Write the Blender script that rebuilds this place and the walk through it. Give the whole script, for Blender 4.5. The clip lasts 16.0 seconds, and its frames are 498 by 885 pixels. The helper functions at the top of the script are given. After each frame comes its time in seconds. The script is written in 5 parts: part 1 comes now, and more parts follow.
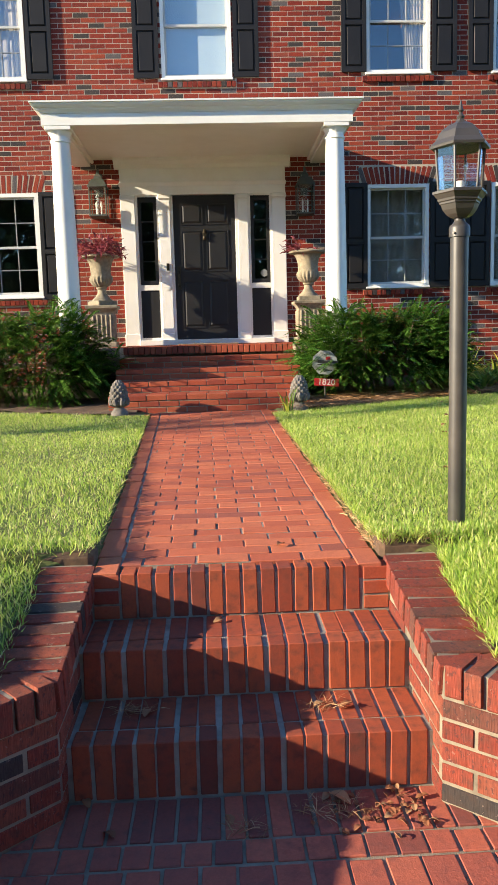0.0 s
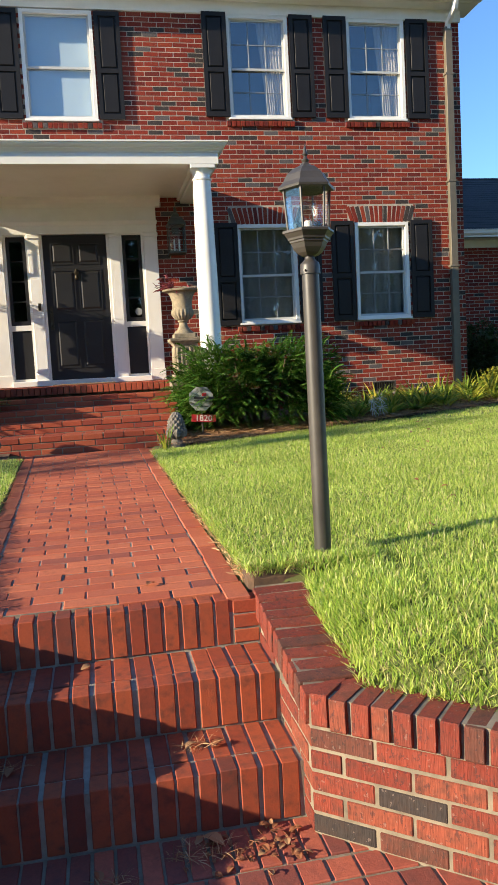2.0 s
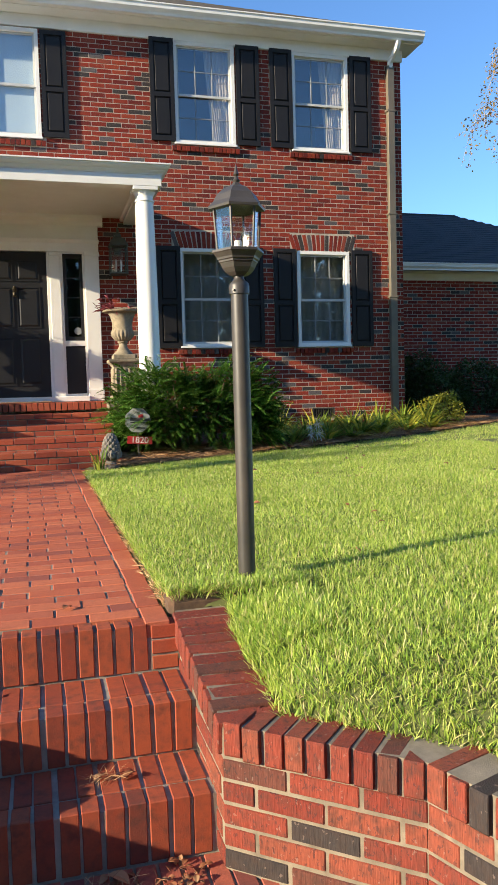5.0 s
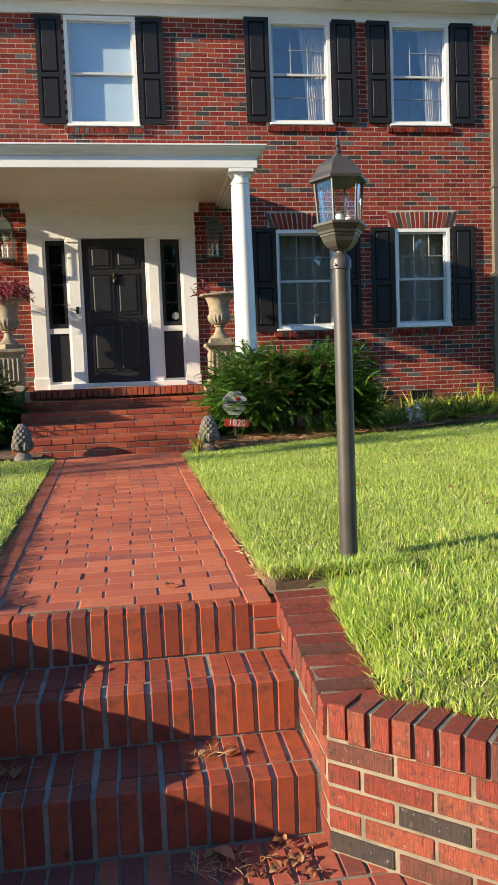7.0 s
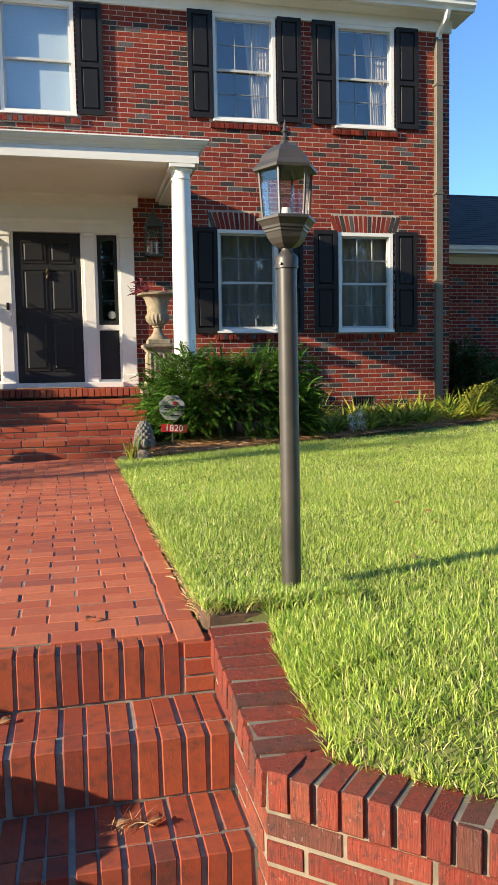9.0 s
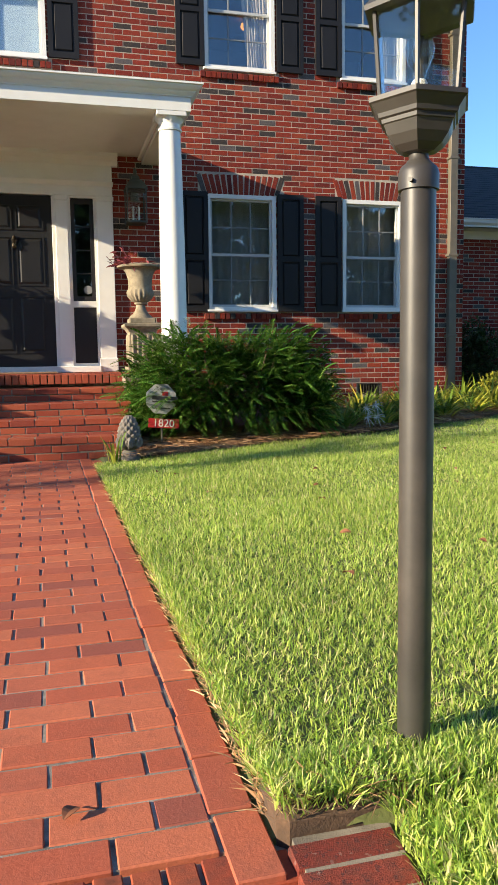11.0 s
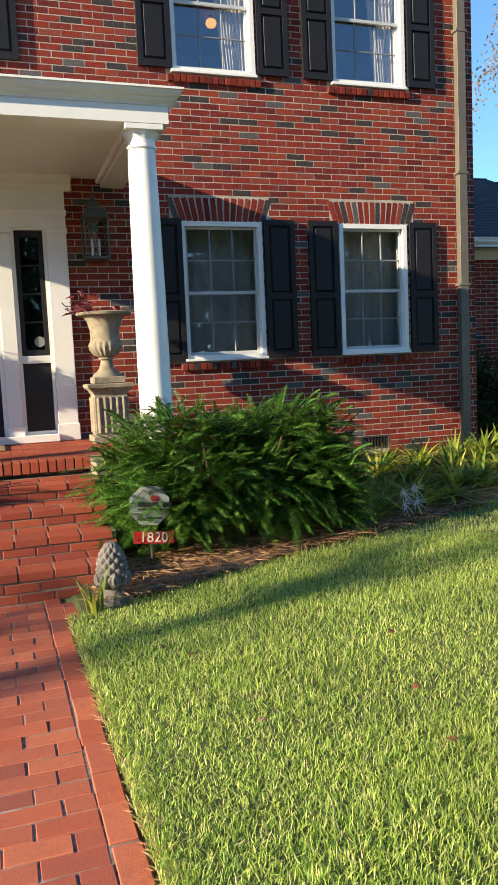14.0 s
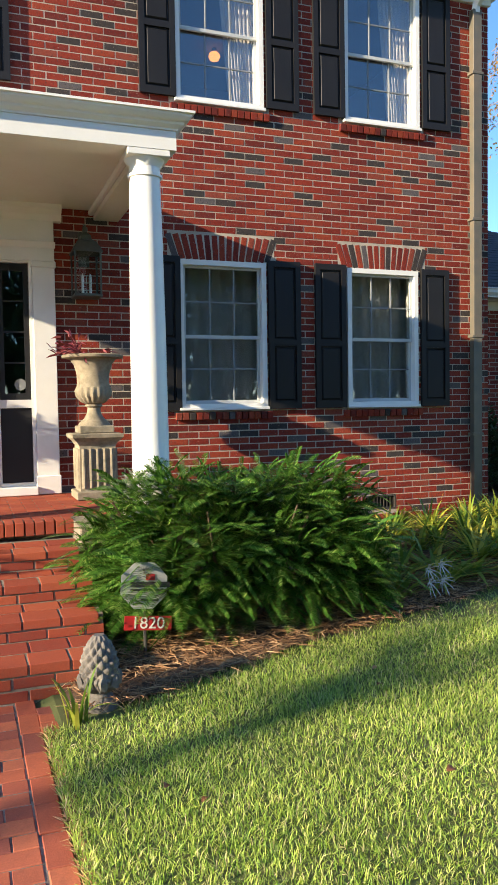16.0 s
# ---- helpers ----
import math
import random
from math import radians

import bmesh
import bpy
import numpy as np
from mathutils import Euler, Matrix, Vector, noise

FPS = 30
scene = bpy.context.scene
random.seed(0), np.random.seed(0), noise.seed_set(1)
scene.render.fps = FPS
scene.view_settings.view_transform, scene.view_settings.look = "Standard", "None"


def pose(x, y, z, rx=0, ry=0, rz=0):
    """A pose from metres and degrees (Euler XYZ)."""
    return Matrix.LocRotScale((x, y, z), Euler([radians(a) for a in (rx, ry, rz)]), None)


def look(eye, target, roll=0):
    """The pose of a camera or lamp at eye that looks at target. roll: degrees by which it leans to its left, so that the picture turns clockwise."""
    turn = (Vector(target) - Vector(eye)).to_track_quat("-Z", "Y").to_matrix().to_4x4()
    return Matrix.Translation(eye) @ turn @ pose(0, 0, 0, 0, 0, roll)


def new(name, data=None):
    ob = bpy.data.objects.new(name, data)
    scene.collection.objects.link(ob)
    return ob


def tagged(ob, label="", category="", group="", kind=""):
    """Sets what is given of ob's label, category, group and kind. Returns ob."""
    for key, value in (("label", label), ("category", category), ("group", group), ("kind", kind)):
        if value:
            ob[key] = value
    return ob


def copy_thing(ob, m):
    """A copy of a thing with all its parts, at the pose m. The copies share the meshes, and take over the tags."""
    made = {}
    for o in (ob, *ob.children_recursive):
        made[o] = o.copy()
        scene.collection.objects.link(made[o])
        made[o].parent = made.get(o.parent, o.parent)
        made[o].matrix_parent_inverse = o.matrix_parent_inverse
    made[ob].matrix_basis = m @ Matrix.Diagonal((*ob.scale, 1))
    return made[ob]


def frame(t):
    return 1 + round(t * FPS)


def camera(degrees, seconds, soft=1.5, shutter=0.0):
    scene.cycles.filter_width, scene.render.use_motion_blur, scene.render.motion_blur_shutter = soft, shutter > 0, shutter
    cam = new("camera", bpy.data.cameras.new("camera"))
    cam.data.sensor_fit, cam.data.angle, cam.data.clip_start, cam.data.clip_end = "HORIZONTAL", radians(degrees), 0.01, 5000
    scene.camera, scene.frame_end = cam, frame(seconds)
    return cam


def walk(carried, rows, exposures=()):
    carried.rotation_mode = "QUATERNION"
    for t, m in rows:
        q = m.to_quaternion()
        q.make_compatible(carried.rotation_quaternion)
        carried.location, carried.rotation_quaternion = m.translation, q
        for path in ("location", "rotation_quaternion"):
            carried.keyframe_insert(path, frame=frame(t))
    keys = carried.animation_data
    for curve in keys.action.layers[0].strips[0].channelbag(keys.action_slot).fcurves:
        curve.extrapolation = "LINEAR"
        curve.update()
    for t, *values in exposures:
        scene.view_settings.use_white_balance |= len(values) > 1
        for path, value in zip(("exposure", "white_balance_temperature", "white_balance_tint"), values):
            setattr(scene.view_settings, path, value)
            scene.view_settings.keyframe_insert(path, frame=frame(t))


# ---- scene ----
cam = camera(36.0, 16.0, soft=0.7)
PATH = [
    (0, (0.062, -0.012, 1.55), (0.147, 1.968, 1.282), -1.5),
    (0.5, (0.111, -0.007, 1.548), (0.285, 1.974, 1.336), -3.0),
    (0.7, (0.12, -0.029, 1.544), (0.36, 1.946, 1.339), -3.8),
    (1, (0.152, -0.01, 1.533), (0.463, 1.954, 1.319), -4.2),
    (1.5, (0.158, -0.017, 1.539), (0.532, 1.935, 1.319), -3.9),
    (2, (0.157, -0.02, 1.545), (0.536, 1.935, 1.36), -3.1),
    (2.5, (0.163, -0.029, 1.546), (0.579, 1.922, 1.395), -2.3),
    (3, (0.171, -0.036, 1.549), (0.641, 1.903, 1.405), -2.0),
    (3.5, (0.178, -0.03, 1.556), (0.695, 1.896, 1.408), -1.7),
    (3.7, (0.186, -0.027, 1.554), (0.727, 1.893, 1.404), -1.6),
    (5.8, (0.276, 0.033, 1.5), (0.763, 1.969, 1.386), -1.6),
    (6, (0.282, 0.03, 1.497), (0.739, 1.974, 1.376), -2.0),
    (6.5, (0.264, 0.044, 1.491), (0.641, 2.003, 1.351), -2.1),
    (7, (0.223, 0.062, 1.495), (0.506, 2.035, 1.338), -2.2),
    (7.5, (0.207, 0.091, 1.499), (0.415, 2.074, 1.342), -2.5),
    (8, (0.265, 0.11, 1.506), (0.522, 2.088, 1.355), -2.1),
    (8.5, (0.293, 0.19, 1.512), (0.668, 2.148, 1.353), -1.6),
    (8.7, (0.289, 0.254, 1.516), (0.71, 2.203, 1.361), -1.2),
    (10.8, (0.314, 1.442, 1.584), (0.788, 3.374, 1.377), -0.8),
    (11, (0.304, 1.598, 1.586), (0.807, 3.523, 1.377), -0.8),
    (11.5, (0.349, 1.958, 1.599), (0.857, 3.879, 1.366), -1.1),
    (12, (0.324, 2.296, 1.646), (0.773, 4.224, 1.36), -0.8),
    (12.5, (0.289, 2.627, 1.795), (0.766, 4.539, 1.455), -0.4),
    (13, (0.361, 2.869, 1.933), (0.884, 4.767, 1.579), -1.9),
    (13.5, (0.354, 3.08, 2.044), (0.874, 4.986, 1.731), -2.5),
    (14, (0.318, 3.34, 2.16), (0.949, 5.227, 1.962), -2.6),
    (14.5, (0.369, 3.48, 2.184), (1.123, 5.328, 2.049), -2.6),
    (15, (0.438, 3.74, 2.236), (1.151, 5.606, 2.137), -2.8),
    (15.5, (0.422, 3.934, 2.248), (1.071, 5.824, 2.166), -2.3),
    (16, (0.342, 4.088, 2.271), (1.038, 5.961, 2.176), -0.9),
]
EXPOSURE = [(0, 1.53), (0.5, 1.46), (1.2, 1.32), (3.7, 1.25), (8.7, 1.29), (13.5, 1.31), (15.0, 1.42), (16, 1.46)]
walk(cam, [(t, look(eye, target, roll)) for t, eye, target, roll in PATH], EXPOSURE)

# ---- world and sun ----
SUN = Vector((1.0, 0.25, -0.335)).normalized()
world = bpy.data.worlds.new("sky")
scene.world = world
world.use_nodes = True
wn = world.node_tree
sky = wn.nodes.new("ShaderNodeTexSky")
sky.sky_type = "NISHITA"
sky.sun_disc = False
sky.sun_elevation = math.asin(-SUN.z)
sky.sun_rotation = math.atan2(-SUN.x, -SUN.y)
sky.air_density, sky.dust_density, sky.ozone_density = 1.0, 0.0, 6.0
wn.links.new(sky.outputs[0], wn.nodes["Background"].inputs[0])
wn.nodes["Background"].inputs[1].default_value = 0.115
sun = new("sun", bpy.data.lights.new("sun", "SUN"))
sun.data.energy, sun.data.angle, sun.data.color = 5.0, radians(0.55), (1.0, 0.84, 0.60)
sun.matrix_world = look((0, 0, 0), SUN)
sun.location = (-20, -5, 12)


# ---- materials ----
class Tree:
    def __init__(self, name):
        self.m = bpy.data.materials.new(name)
        self.m.use_nodes = True
        self.t = self.m.node_tree
        self.p = self.t.nodes["Principled BSDF"]

    def n(self, kind, **inputs):
        node = self.t.nodes.new("ShaderNode" + kind)
        for k, v in inputs.items():
            sock = node.inputs[int(k[1:])] if k[0] == "i" and k[1:].isdigit() else node.inputs[k.replace("_", " ")]
            if isinstance(v, bpy.types.NodeSocket):
                self.t.links.new(v, sock)
            else:
                sock.default_value = v
        return node

    def math(self, op, a, b=0.0):
        node = self.n("Math", i0=a, i1=b)
        node.operation = op
        return node.outputs[0]

    def ramp(self, fac, stops, constant=False):
        node = self.n("ValToRGB", i0=fac)
        e = node.color_ramp.elements
        while len(e) < len(stops):
            e.new(0.5)
        for k, (p, c) in enumerate(stops):
            e[k].position, e[k].color = p, (*c, 1)
        if constant:
            node.color_ramp.interpolation = "CONSTANT"
        return node.outputs[0]

    def place(self, stretch=(1, 1, 1)):
        g = self.n("NewGeometry")
        return self.n("Mapping", Vector=g.outputs["Position"], Scale=stretch).outputs[0]

    def noise(self, scale, detail=4.0, stretch=(1, 1, 1), rough=0.55):
        return self.n("TexNoise", Vector=self.place(stretch), Scale=scale, Detail=detail, Roughness=rough).outputs[0]

    def mul(self, col, fac):
        node = self.t.nodes.new("ShaderNodeVectorMath")
        node.operation = "SCALE"
        self.t.links.new(col, node.inputs[0])
        self.t.links.new(fac, node.inputs["Scale"])
        return node.outputs[0]

    def mix(self, fac, a, b):
        node = self.t.nodes.new("ShaderNodeMix")
        node.data_type = "RGBA"
        for sock, v in ((node.inputs[0], fac), (node.inputs[6], a), (node.inputs[7], b)):
            if isinstance(v, bpy.types.NodeSocket):
                self.t.links.new(v, sock)
            else:
                sock.default_value = v if isinstance(v, float) else (*v, 1)
        return node.outputs[2]

    def rand(self):
        a = self.n("ObjectInfo").outputs["Random"]
        b = self.n("NewGeometry").outputs["Random Per Island"]
        return self.math("FRACT", self.math("ADD", a, b))

    def bump(self, height, strength, distance):
        node = self.n("Bump", Strength=strength, Distance=distance, Height=height)
        self.t.links.new(node.outputs[0], self.p.inputs["Normal"])

    def done(self, col, rough, metal=0.0, spec=0.5):
        for key, v in (("Base Color", col), ("Roughness", rough), ("Metallic", metal), ("Specular IOR Level", spec)):
            if isinstance(v, bpy.types.NodeSocket):
                self.t.links.new(v, self.p.inputs[key])
            else:
                self.p.inputs[key].default_value = (*v, 1) if isinstance(v, tuple) else v
        return self.m


def painted(name, col, rough=0.5, var=0.12, coarse=3.0, fine=180.0, bump=0.15, metal=0.0, dirt=None, dirt_amount=0.0, spec=0.5, stretch=(1, 1, 1)):
    t = Tree(name)
    big, small = t.noise(coarse, 5), t.noise(fine, 3, stretch)
    fac = t.math("ADD", t.math("MULTIPLY", big, 2 * var), 1 - 1.2 * var)
    fac = t.math("ADD", fac, t.math("MULTIPLY", t.math("SUBTRACT", small, 0.5), var))
    c = t.mul(t.mix(0.0, col, col), fac)
    if dirt:
        d = t.math("MULTIPLY", t.math("MULTIPLY", t.noise(coarse * 3, 6), t.noise(coarse * 0.7, 3)), dirt_amount * 2.5)
        c = t.mix(d, c, dirt)
    t.bump(small, bump, 0.002)
    r = t.math("ADD", t.math("MULTIPLY", big, 0.2), rough - 0.1)
    return t.done(c, r, metal, spec)


def brick_stuff(name, stops, streak=(1, 1, 1), fine=220.0, bump=0.5, rough=0.8, stain=(0.10, 0.06, 0.045), stain_amount=0.35, grain=0.7, speck=0.0):
    t = Tree(name)
    c = t.ramp(t.rand(), stops, True)
    fine_n, mid, big = t.noise(fine, 4, streak, 0.7), t.noise(28, 5), t.noise(1.3, 4)
    fac = t.math("ADD", t.math("MULTIPLY", fine_n, grain), 0.67 - grain / 2)
    fac = t.math("ADD", fac, t.math("MULTIPLY", mid, 0.6))
    c = t.mul(c, t.math("ADD", t.math("MULTIPLY", fac, 0.75), t.math("MULTIPLY", big, 0.15)))
    soft_edge = t.n("MapRange", Value=mid, i1=0.42, i2=0.72, i3=0.0, i4=1.6).outputs[0]
    d = t.math("MULTIPLY", t.math("MULTIPLY", t.noise(9, 6), soft_edge), stain_amount)
    c = t.mix(d, c, stain)
    if speck:
        fleck = t.math("GREATER_THAN", t.noise(75, 3, (1, 1, 0.55), 0.65), 0.60)
        c = t.mix(t.math("MULTIPLY", fleck, speck), c, (0.035, 0.030, 0.032))
        pale = t.math("GREATER_THAN", t.noise(62, 3, (1, 1, 0.8), 0.6), 0.66)
        c = t.mix(t.math("MULTIPLY", pale, speck * 0.6), c, (0.34, 0.25, 0.21))
    t.bump(t.math("ADD", fine_n, t.math("MULTIPLY", mid, 0.5)), bump, 0.004)
    return t.done(c, t.math("ADD", t.math("MULTIPLY", mid, 0.25), rough - 0.12), 0.0, 0.18)


R1, R2, R3, R4, DK = (0.28, 0.034, 0.018), (0.22, 0.025, 0.015), (0.33, 0.050, 0.022), (0.16, 0.020, 0.015), (0.050, 0.043, 0.041)
FACE = brick_stuff("facade_brick", [(0, R1), (0.22, R2), (0.45, R3), (0.58, R1), (0.70, R4), (0.78, (0.28, 0.055, 0.032)), (0.87, DK), (0.96, (0.12, 0.105, 0.105))], (1, 1, 0.35), 140, 0.7, grain=1.2, speck=0.55)
STEP = brick_stuff("step_brick", [(0, (0.40, 0.088, 0.042)), (0.3, (0.35, 0.074, 0.038)), (0.55, (0.44, 0.102, 0.046)), (0.8, (0.31, 0.068, 0.038)), (0.94, (0.23, 0.06, 0.04))], (1, 1, 0.7), 190, 0.3, 0.78, (0.06, 0.034, 0.028), 0.8, 0.35)
PAVE = brick_stuff("paving_brick", [(0, (0.55, 0.145, 0.072)), (0.2, (0.49, 0.122, 0.064)), (0.42, (0.60, 0.175, 0.088)), (0.62, (0.52, 0.145, 0.078)), (0.8, (0.44, 0.115, 0.066)), (0.93, (0.36, 0.105, 0.07))], (1, 1, 1), 130, 0.35, 0.75, (0.16, 0.06, 0.04), 0.5)
LAND = brick_stuff("landing_brick", [(0, (0.46, 0.125, 0.080)), (0.3, (0.40, 0.11, 0.075)), (0.6, (0.50, 0.14, 0.085)), (0.85, (0.28, 0.085, 0.065))], (1, 1, 1), 120, 0.4, 0.75, (0.05, 0.035, 0.035), 0.6)
CHEEK = brick_stuff("wire_cut_brick", [(0, (0.30, 0.064, 0.040)), (0.25, (0.24, 0.048, 0.032)), (0.45, (0.32, 0.085, 0.050)), (0.65, (0.26, 0.058, 0.038)), (0.84, (0.17, 0.06, 0.043)), (0.92, (0.060, 0.050, 0.047))], (1, 1, 0.07), 300, 1.0, 0.85, (0.06, 0.038, 0.03), 0.8, 2.0, speck=0.5)
PORCH = brick_stuff("porch_brick", [(0, (0.40, 0.085, 0.042)), (0.3, (0.34, 0.07, 0.038)), (0.6, (0.44, 0.105, 0.05)), (0.85, (0.30, 0.06, 0.036))], (1, 1, 1), 110, 0.35, 0.75)
STEPMORTAR = painted("grey_step_mortar", (0.44, 0.40, 0.33), 0.95, 0.35, 6, 260, 0.9, dirt=(0.10, 0.08, 0.06), dirt_amount=0.8)
FLANKMORTAR = painted("weathered_mortar", (0.36, 0.30, 0.215), 0.95, 0.35, 6, 260, 0.9, dirt=(0.09, 0.075, 0.055), dirt_amount=0.9)
MORTAR = painted("mortar", (0.50, 0.43, 0.34), 0.95, 0.3, 6, 260, 0.8, dirt=(0.14, 0.11, 0.08), dirt_amount=0.4)
SAND = painted("joint_sand", (0.46, 0.40, 0.32), 0.95, 0.4, 8, 240, 0.8, dirt=(0.05, 0.04, 0.03), dirt_amount=0.9)
WHITE = painted("white_trim_paint", (0.80, 0.79, 0.75), 0.42, 0.05, 2.0, 90, 0.08, dirt=(0.5, 0.47, 0.40), dirt_amount=0.25)
SASH = painted("dull_sash_paint", (0.46, 0.47, 0.46), 0.5, 0.08)
MUNTIN = painted("grey_muntin_paint", (0.19, 0.20, 0.21), 0.5, 0.1)
BLACK = painted("black_shutter_paint", (0.014, 0.013, 0.013), 0.5, 0.25, 3, 160, 0.2, spec=0.3)
DOORB = painted("black_door_paint", (0.015, 0.015, 0.016), 0.5, 0.2, 3, 160, 0.15, spec=0.35)
BRONZE = painted("bronze_lamp_paint", (0.030, 0.028, 0.026), 0.46, 0.25, 5, 200, 0.06, 0.0, dirt=(0.13, 0.11, 0.09), dirt_amount=0.3)
VERDI = painted("weathered_lantern_metal", (0.085, 0.085, 0.075), 0.5, 0.35, 9, 200, 0.3, 0.5, dirt=(0.12, 0.16, 0.13), dirt_amount=0.5)
STONE = painted("cast_stone", (0.40, 0.335, 0.235), 0.9, 0.3, 7, 120, 0.6, dirt=(0.10, 0.085, 0.055), dirt_amount=0.8)
CONC = painted("grey_concrete", (0.26, 0.225, 0.19), 0.9, 0.35, 9, 130, 0.7, dirt=(0.06, 0.055, 0.05), dirt_amount=0.9)
COPPER = painted("brown_downspout_paint", (0.19, 0.15, 0.105), 0.5, 0.3, 3, 120, 0.2, 0.2, dirt=(0.10, 0.10, 0.08), dirt_amount=0.8)
SHINGLE = painted("grey_shingle", (0.14, 0.125, 0.11), 0.95, 0.4, 7, 150, 0.9)
SHINGLE2 = painted("dark_shingle", (0.045, 0.05, 0.055), 0.95, 0.35, 7, 150, 0.9)
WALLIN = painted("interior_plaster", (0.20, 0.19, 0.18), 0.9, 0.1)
CLOTH = painted("sheer_curtain", (0.47, 0.43, 0.39), 0.9, 0.12, 5, 160, 0.3, stretch=(4, 1, 0.2))
BLIND = painted("pale_roller_blind", (0.55, 0.68, 0.76), 0.8, 0.05, 2, 150, 0.2)
SOIL = painted("mulch_soil", (0.17, 0.095, 0.052), 0.98, 0.5, 12, 160, 1.0, dirt=(0.03, 0.022, 0.016), dirt_amount=0.7)
TURF = painted("turf_soil", (0.085, 0.115, 0.028), 0.98, 0.5, 4, 120, 1.0, dirt=(0.17, 0.14, 0.05), dirt_amount=0.4)
STREET = painted("dull_ground", (0.14, 0.13, 0.11), 0.95, 0.3, 2, 60, 0.6)
WOOD = painted("weathered_mat", (0.25, 0.15, 0.08), 0.95, 0.4, 30, 200, 0.8)
BRASS = painted("aged_brass", (0.06, 0.05, 0.035), 0.4, 0.3, 20, 200, 0.2, 0.9)
STATUE = painted("white_petal", (0.8, 0.78, 0.73), 0.7, 0.2, 25, 150, 0.4, dirt=(0.12, 0.11, 0.09), dirt_amount=0.7)
SIGNW = painted("sign_grey", (0.24, 0.25, 0.25), 0.4, 0.1, 12, 150, 0.1)
SIGNR = painted("sign_red", (0.30, 0.012, 0.014), 0.4, 0.15, 12, 150, 0.1)
SIGNK = painted("sign_black", (0.02, 0.02, 0.02), 0.5, 0.1)
BARK = painted("pale_bark", (0.32, 0.27, 0.21), 0.9, 0.4, 6, 60, 0.9)
STEM = painted("brown_stem", (0.10, 0.065, 0.035), 0.9, 0.4, 8, 90, 0.8)


def leafy(name, stops, rough=0.5, through_light=0.35, patch=2.0, patch_mul=0.6):
    t = Tree(name)
    c = t.ramp(t.rand(), stops)
    c = t.mul(c, t.math("ADD", t.math("MULTIPLY", t.noise(patch, 4), 2 * patch_mul), 1 - patch_mul))
    t.done(c, rough, 0.0, 0.35)
    tr = t.n("BsdfTranslucent", Color=c)
    m = t.n("MixShader", i0=through_light, i1=t.p.outputs[0], i2=tr.outputs[0])
    t.t.links.new(m.outputs[0], t.t.nodes["Material Output"].inputs[0])
    return t.m


GRASS = leafy("grass_blade", [(0, (0.13, 0.25, 0.035)), (0.3, (0.30, 0.44, 0.065)), (0.65, (0.50, 0.60, 0.11)), (0.9, (0.64, 0.66, 0.22)), (1, (0.70, 0.57, 0.34))], 0.45, 0.42, 1.4, 0.33)
FROND = leafy("cycad_frond", [(0, (0.032, 0.095, 0.014)), (0.5, (0.07, 0.175, 0.024)), (0.88, (0.14, 0.27, 0.045)), (1, (0.30, 0.40, 0.10))], 0.22, 0.25, 3.0, 0.45)
LILY = leafy("daylily_leaf", [(0, (0.08, 0.16, 0.02)), (0.5, (0.22, 0.31, 0.035)), (0.8, (0.46, 0.45, 0.06)), (1, (0.66, 0.56, 0.09))], 0.45, 0.4, 1.5, 0.3)
HEDGE = leafy("hedge_leaf", [(0, (0.015, 0.040, 0.010)), (0.6, (0.035, 0.075, 0.015)), (1, (0.08, 0.12, 0.03))], 0.4, 0.2)
GOLD = leafy("gold_shrub_leaf", [(0, (0.16, 0.18, 0.02)), (1, (0.42, 0.40, 0.05))], 0.5, 0.35)
PURPLE = leafy("purple_leaf", [(0, (0.10, 0.02, 0.03)), (0.6, (0.22, 0.04, 0.06)), (1, (0.34, 0.10, 0.10))], 0.5, 0.25)
AUTUMN = leafy("autumn_leaf", [(0, (0.12, 0.11, 0.03)), (0.5, (0.26, 0.17, 0.06)), (1, (0.36, 0.21, 0.10))], 0.6, 0.35)
STRAW = leafy("pine_straw", [(0, (0.17, 0.085, 0.04)), (0.5, (0.38, 0.20, 0.09)), (1, (0.55, 0.36, 0.19))], 0.8, 0.1)
DRY = leafy("dry_leaf", [(0, (0.16, 0.06, 0.03)), (0.5, (0.28, 0.11, 0.05)), (1, (0.40, 0.24, 0.12))], 0.6, 0.15)


def glazing(name, tint=(0.9, 0.93, 0.95), gloss=1.0, base=0.05, wavy=0.06):
    t = Tree(name)
    a = t.n("BsdfTransparent", Color=(*tint, 1))
    b = t.n("BsdfGlossy", Color=(gloss, gloss, gloss, 1), Roughness=0.02)
    wave = t.n("Bump", Strength=wavy, Distance=0.02, Height=t.noise(2.2, 2))
    t.t.links.new(wave.outputs[0], b.inputs["Normal"])
    face = t.n("LayerWeight", Blend=0.5).outputs["Facing"]
    f = t.math("ADD", t.math("MULTIPLY", t.math("POWER", face, 4.0), 0.85), base)
    m = t.n("MixShader", i0=f, i1=a.outputs[0], i2=b.outputs[0])
    t.t.links.new(m.outputs[0], t.t.nodes["Material Output"].inputs[0])
    return t.m


GLASS = glazing("window_glass", (0.86, 0.87, 0.87), base=0.13)
CLEAR = glazing("lantern_glass", (0.93, 0.94, 0.93), base=0.06, wavy=0.0)


def glowing(name, col, power):
    t = Tree(name)
    t.p.inputs["Base Color"].default_value = (*col, 1)
    t.p.inputs["Emission Color"].default_value = (*col, 1)
    t.p.inputs["Emission Strength"].default_value = power
    return t.m


LAMPGLOW = glowing("lit_shade", (1.0, 0.36, 0.05), 0.9)
BULB = painted("bulb_glass", (0.75, 0.72, 0.66), 0.15, 0.02, 5, 50, 0.0)


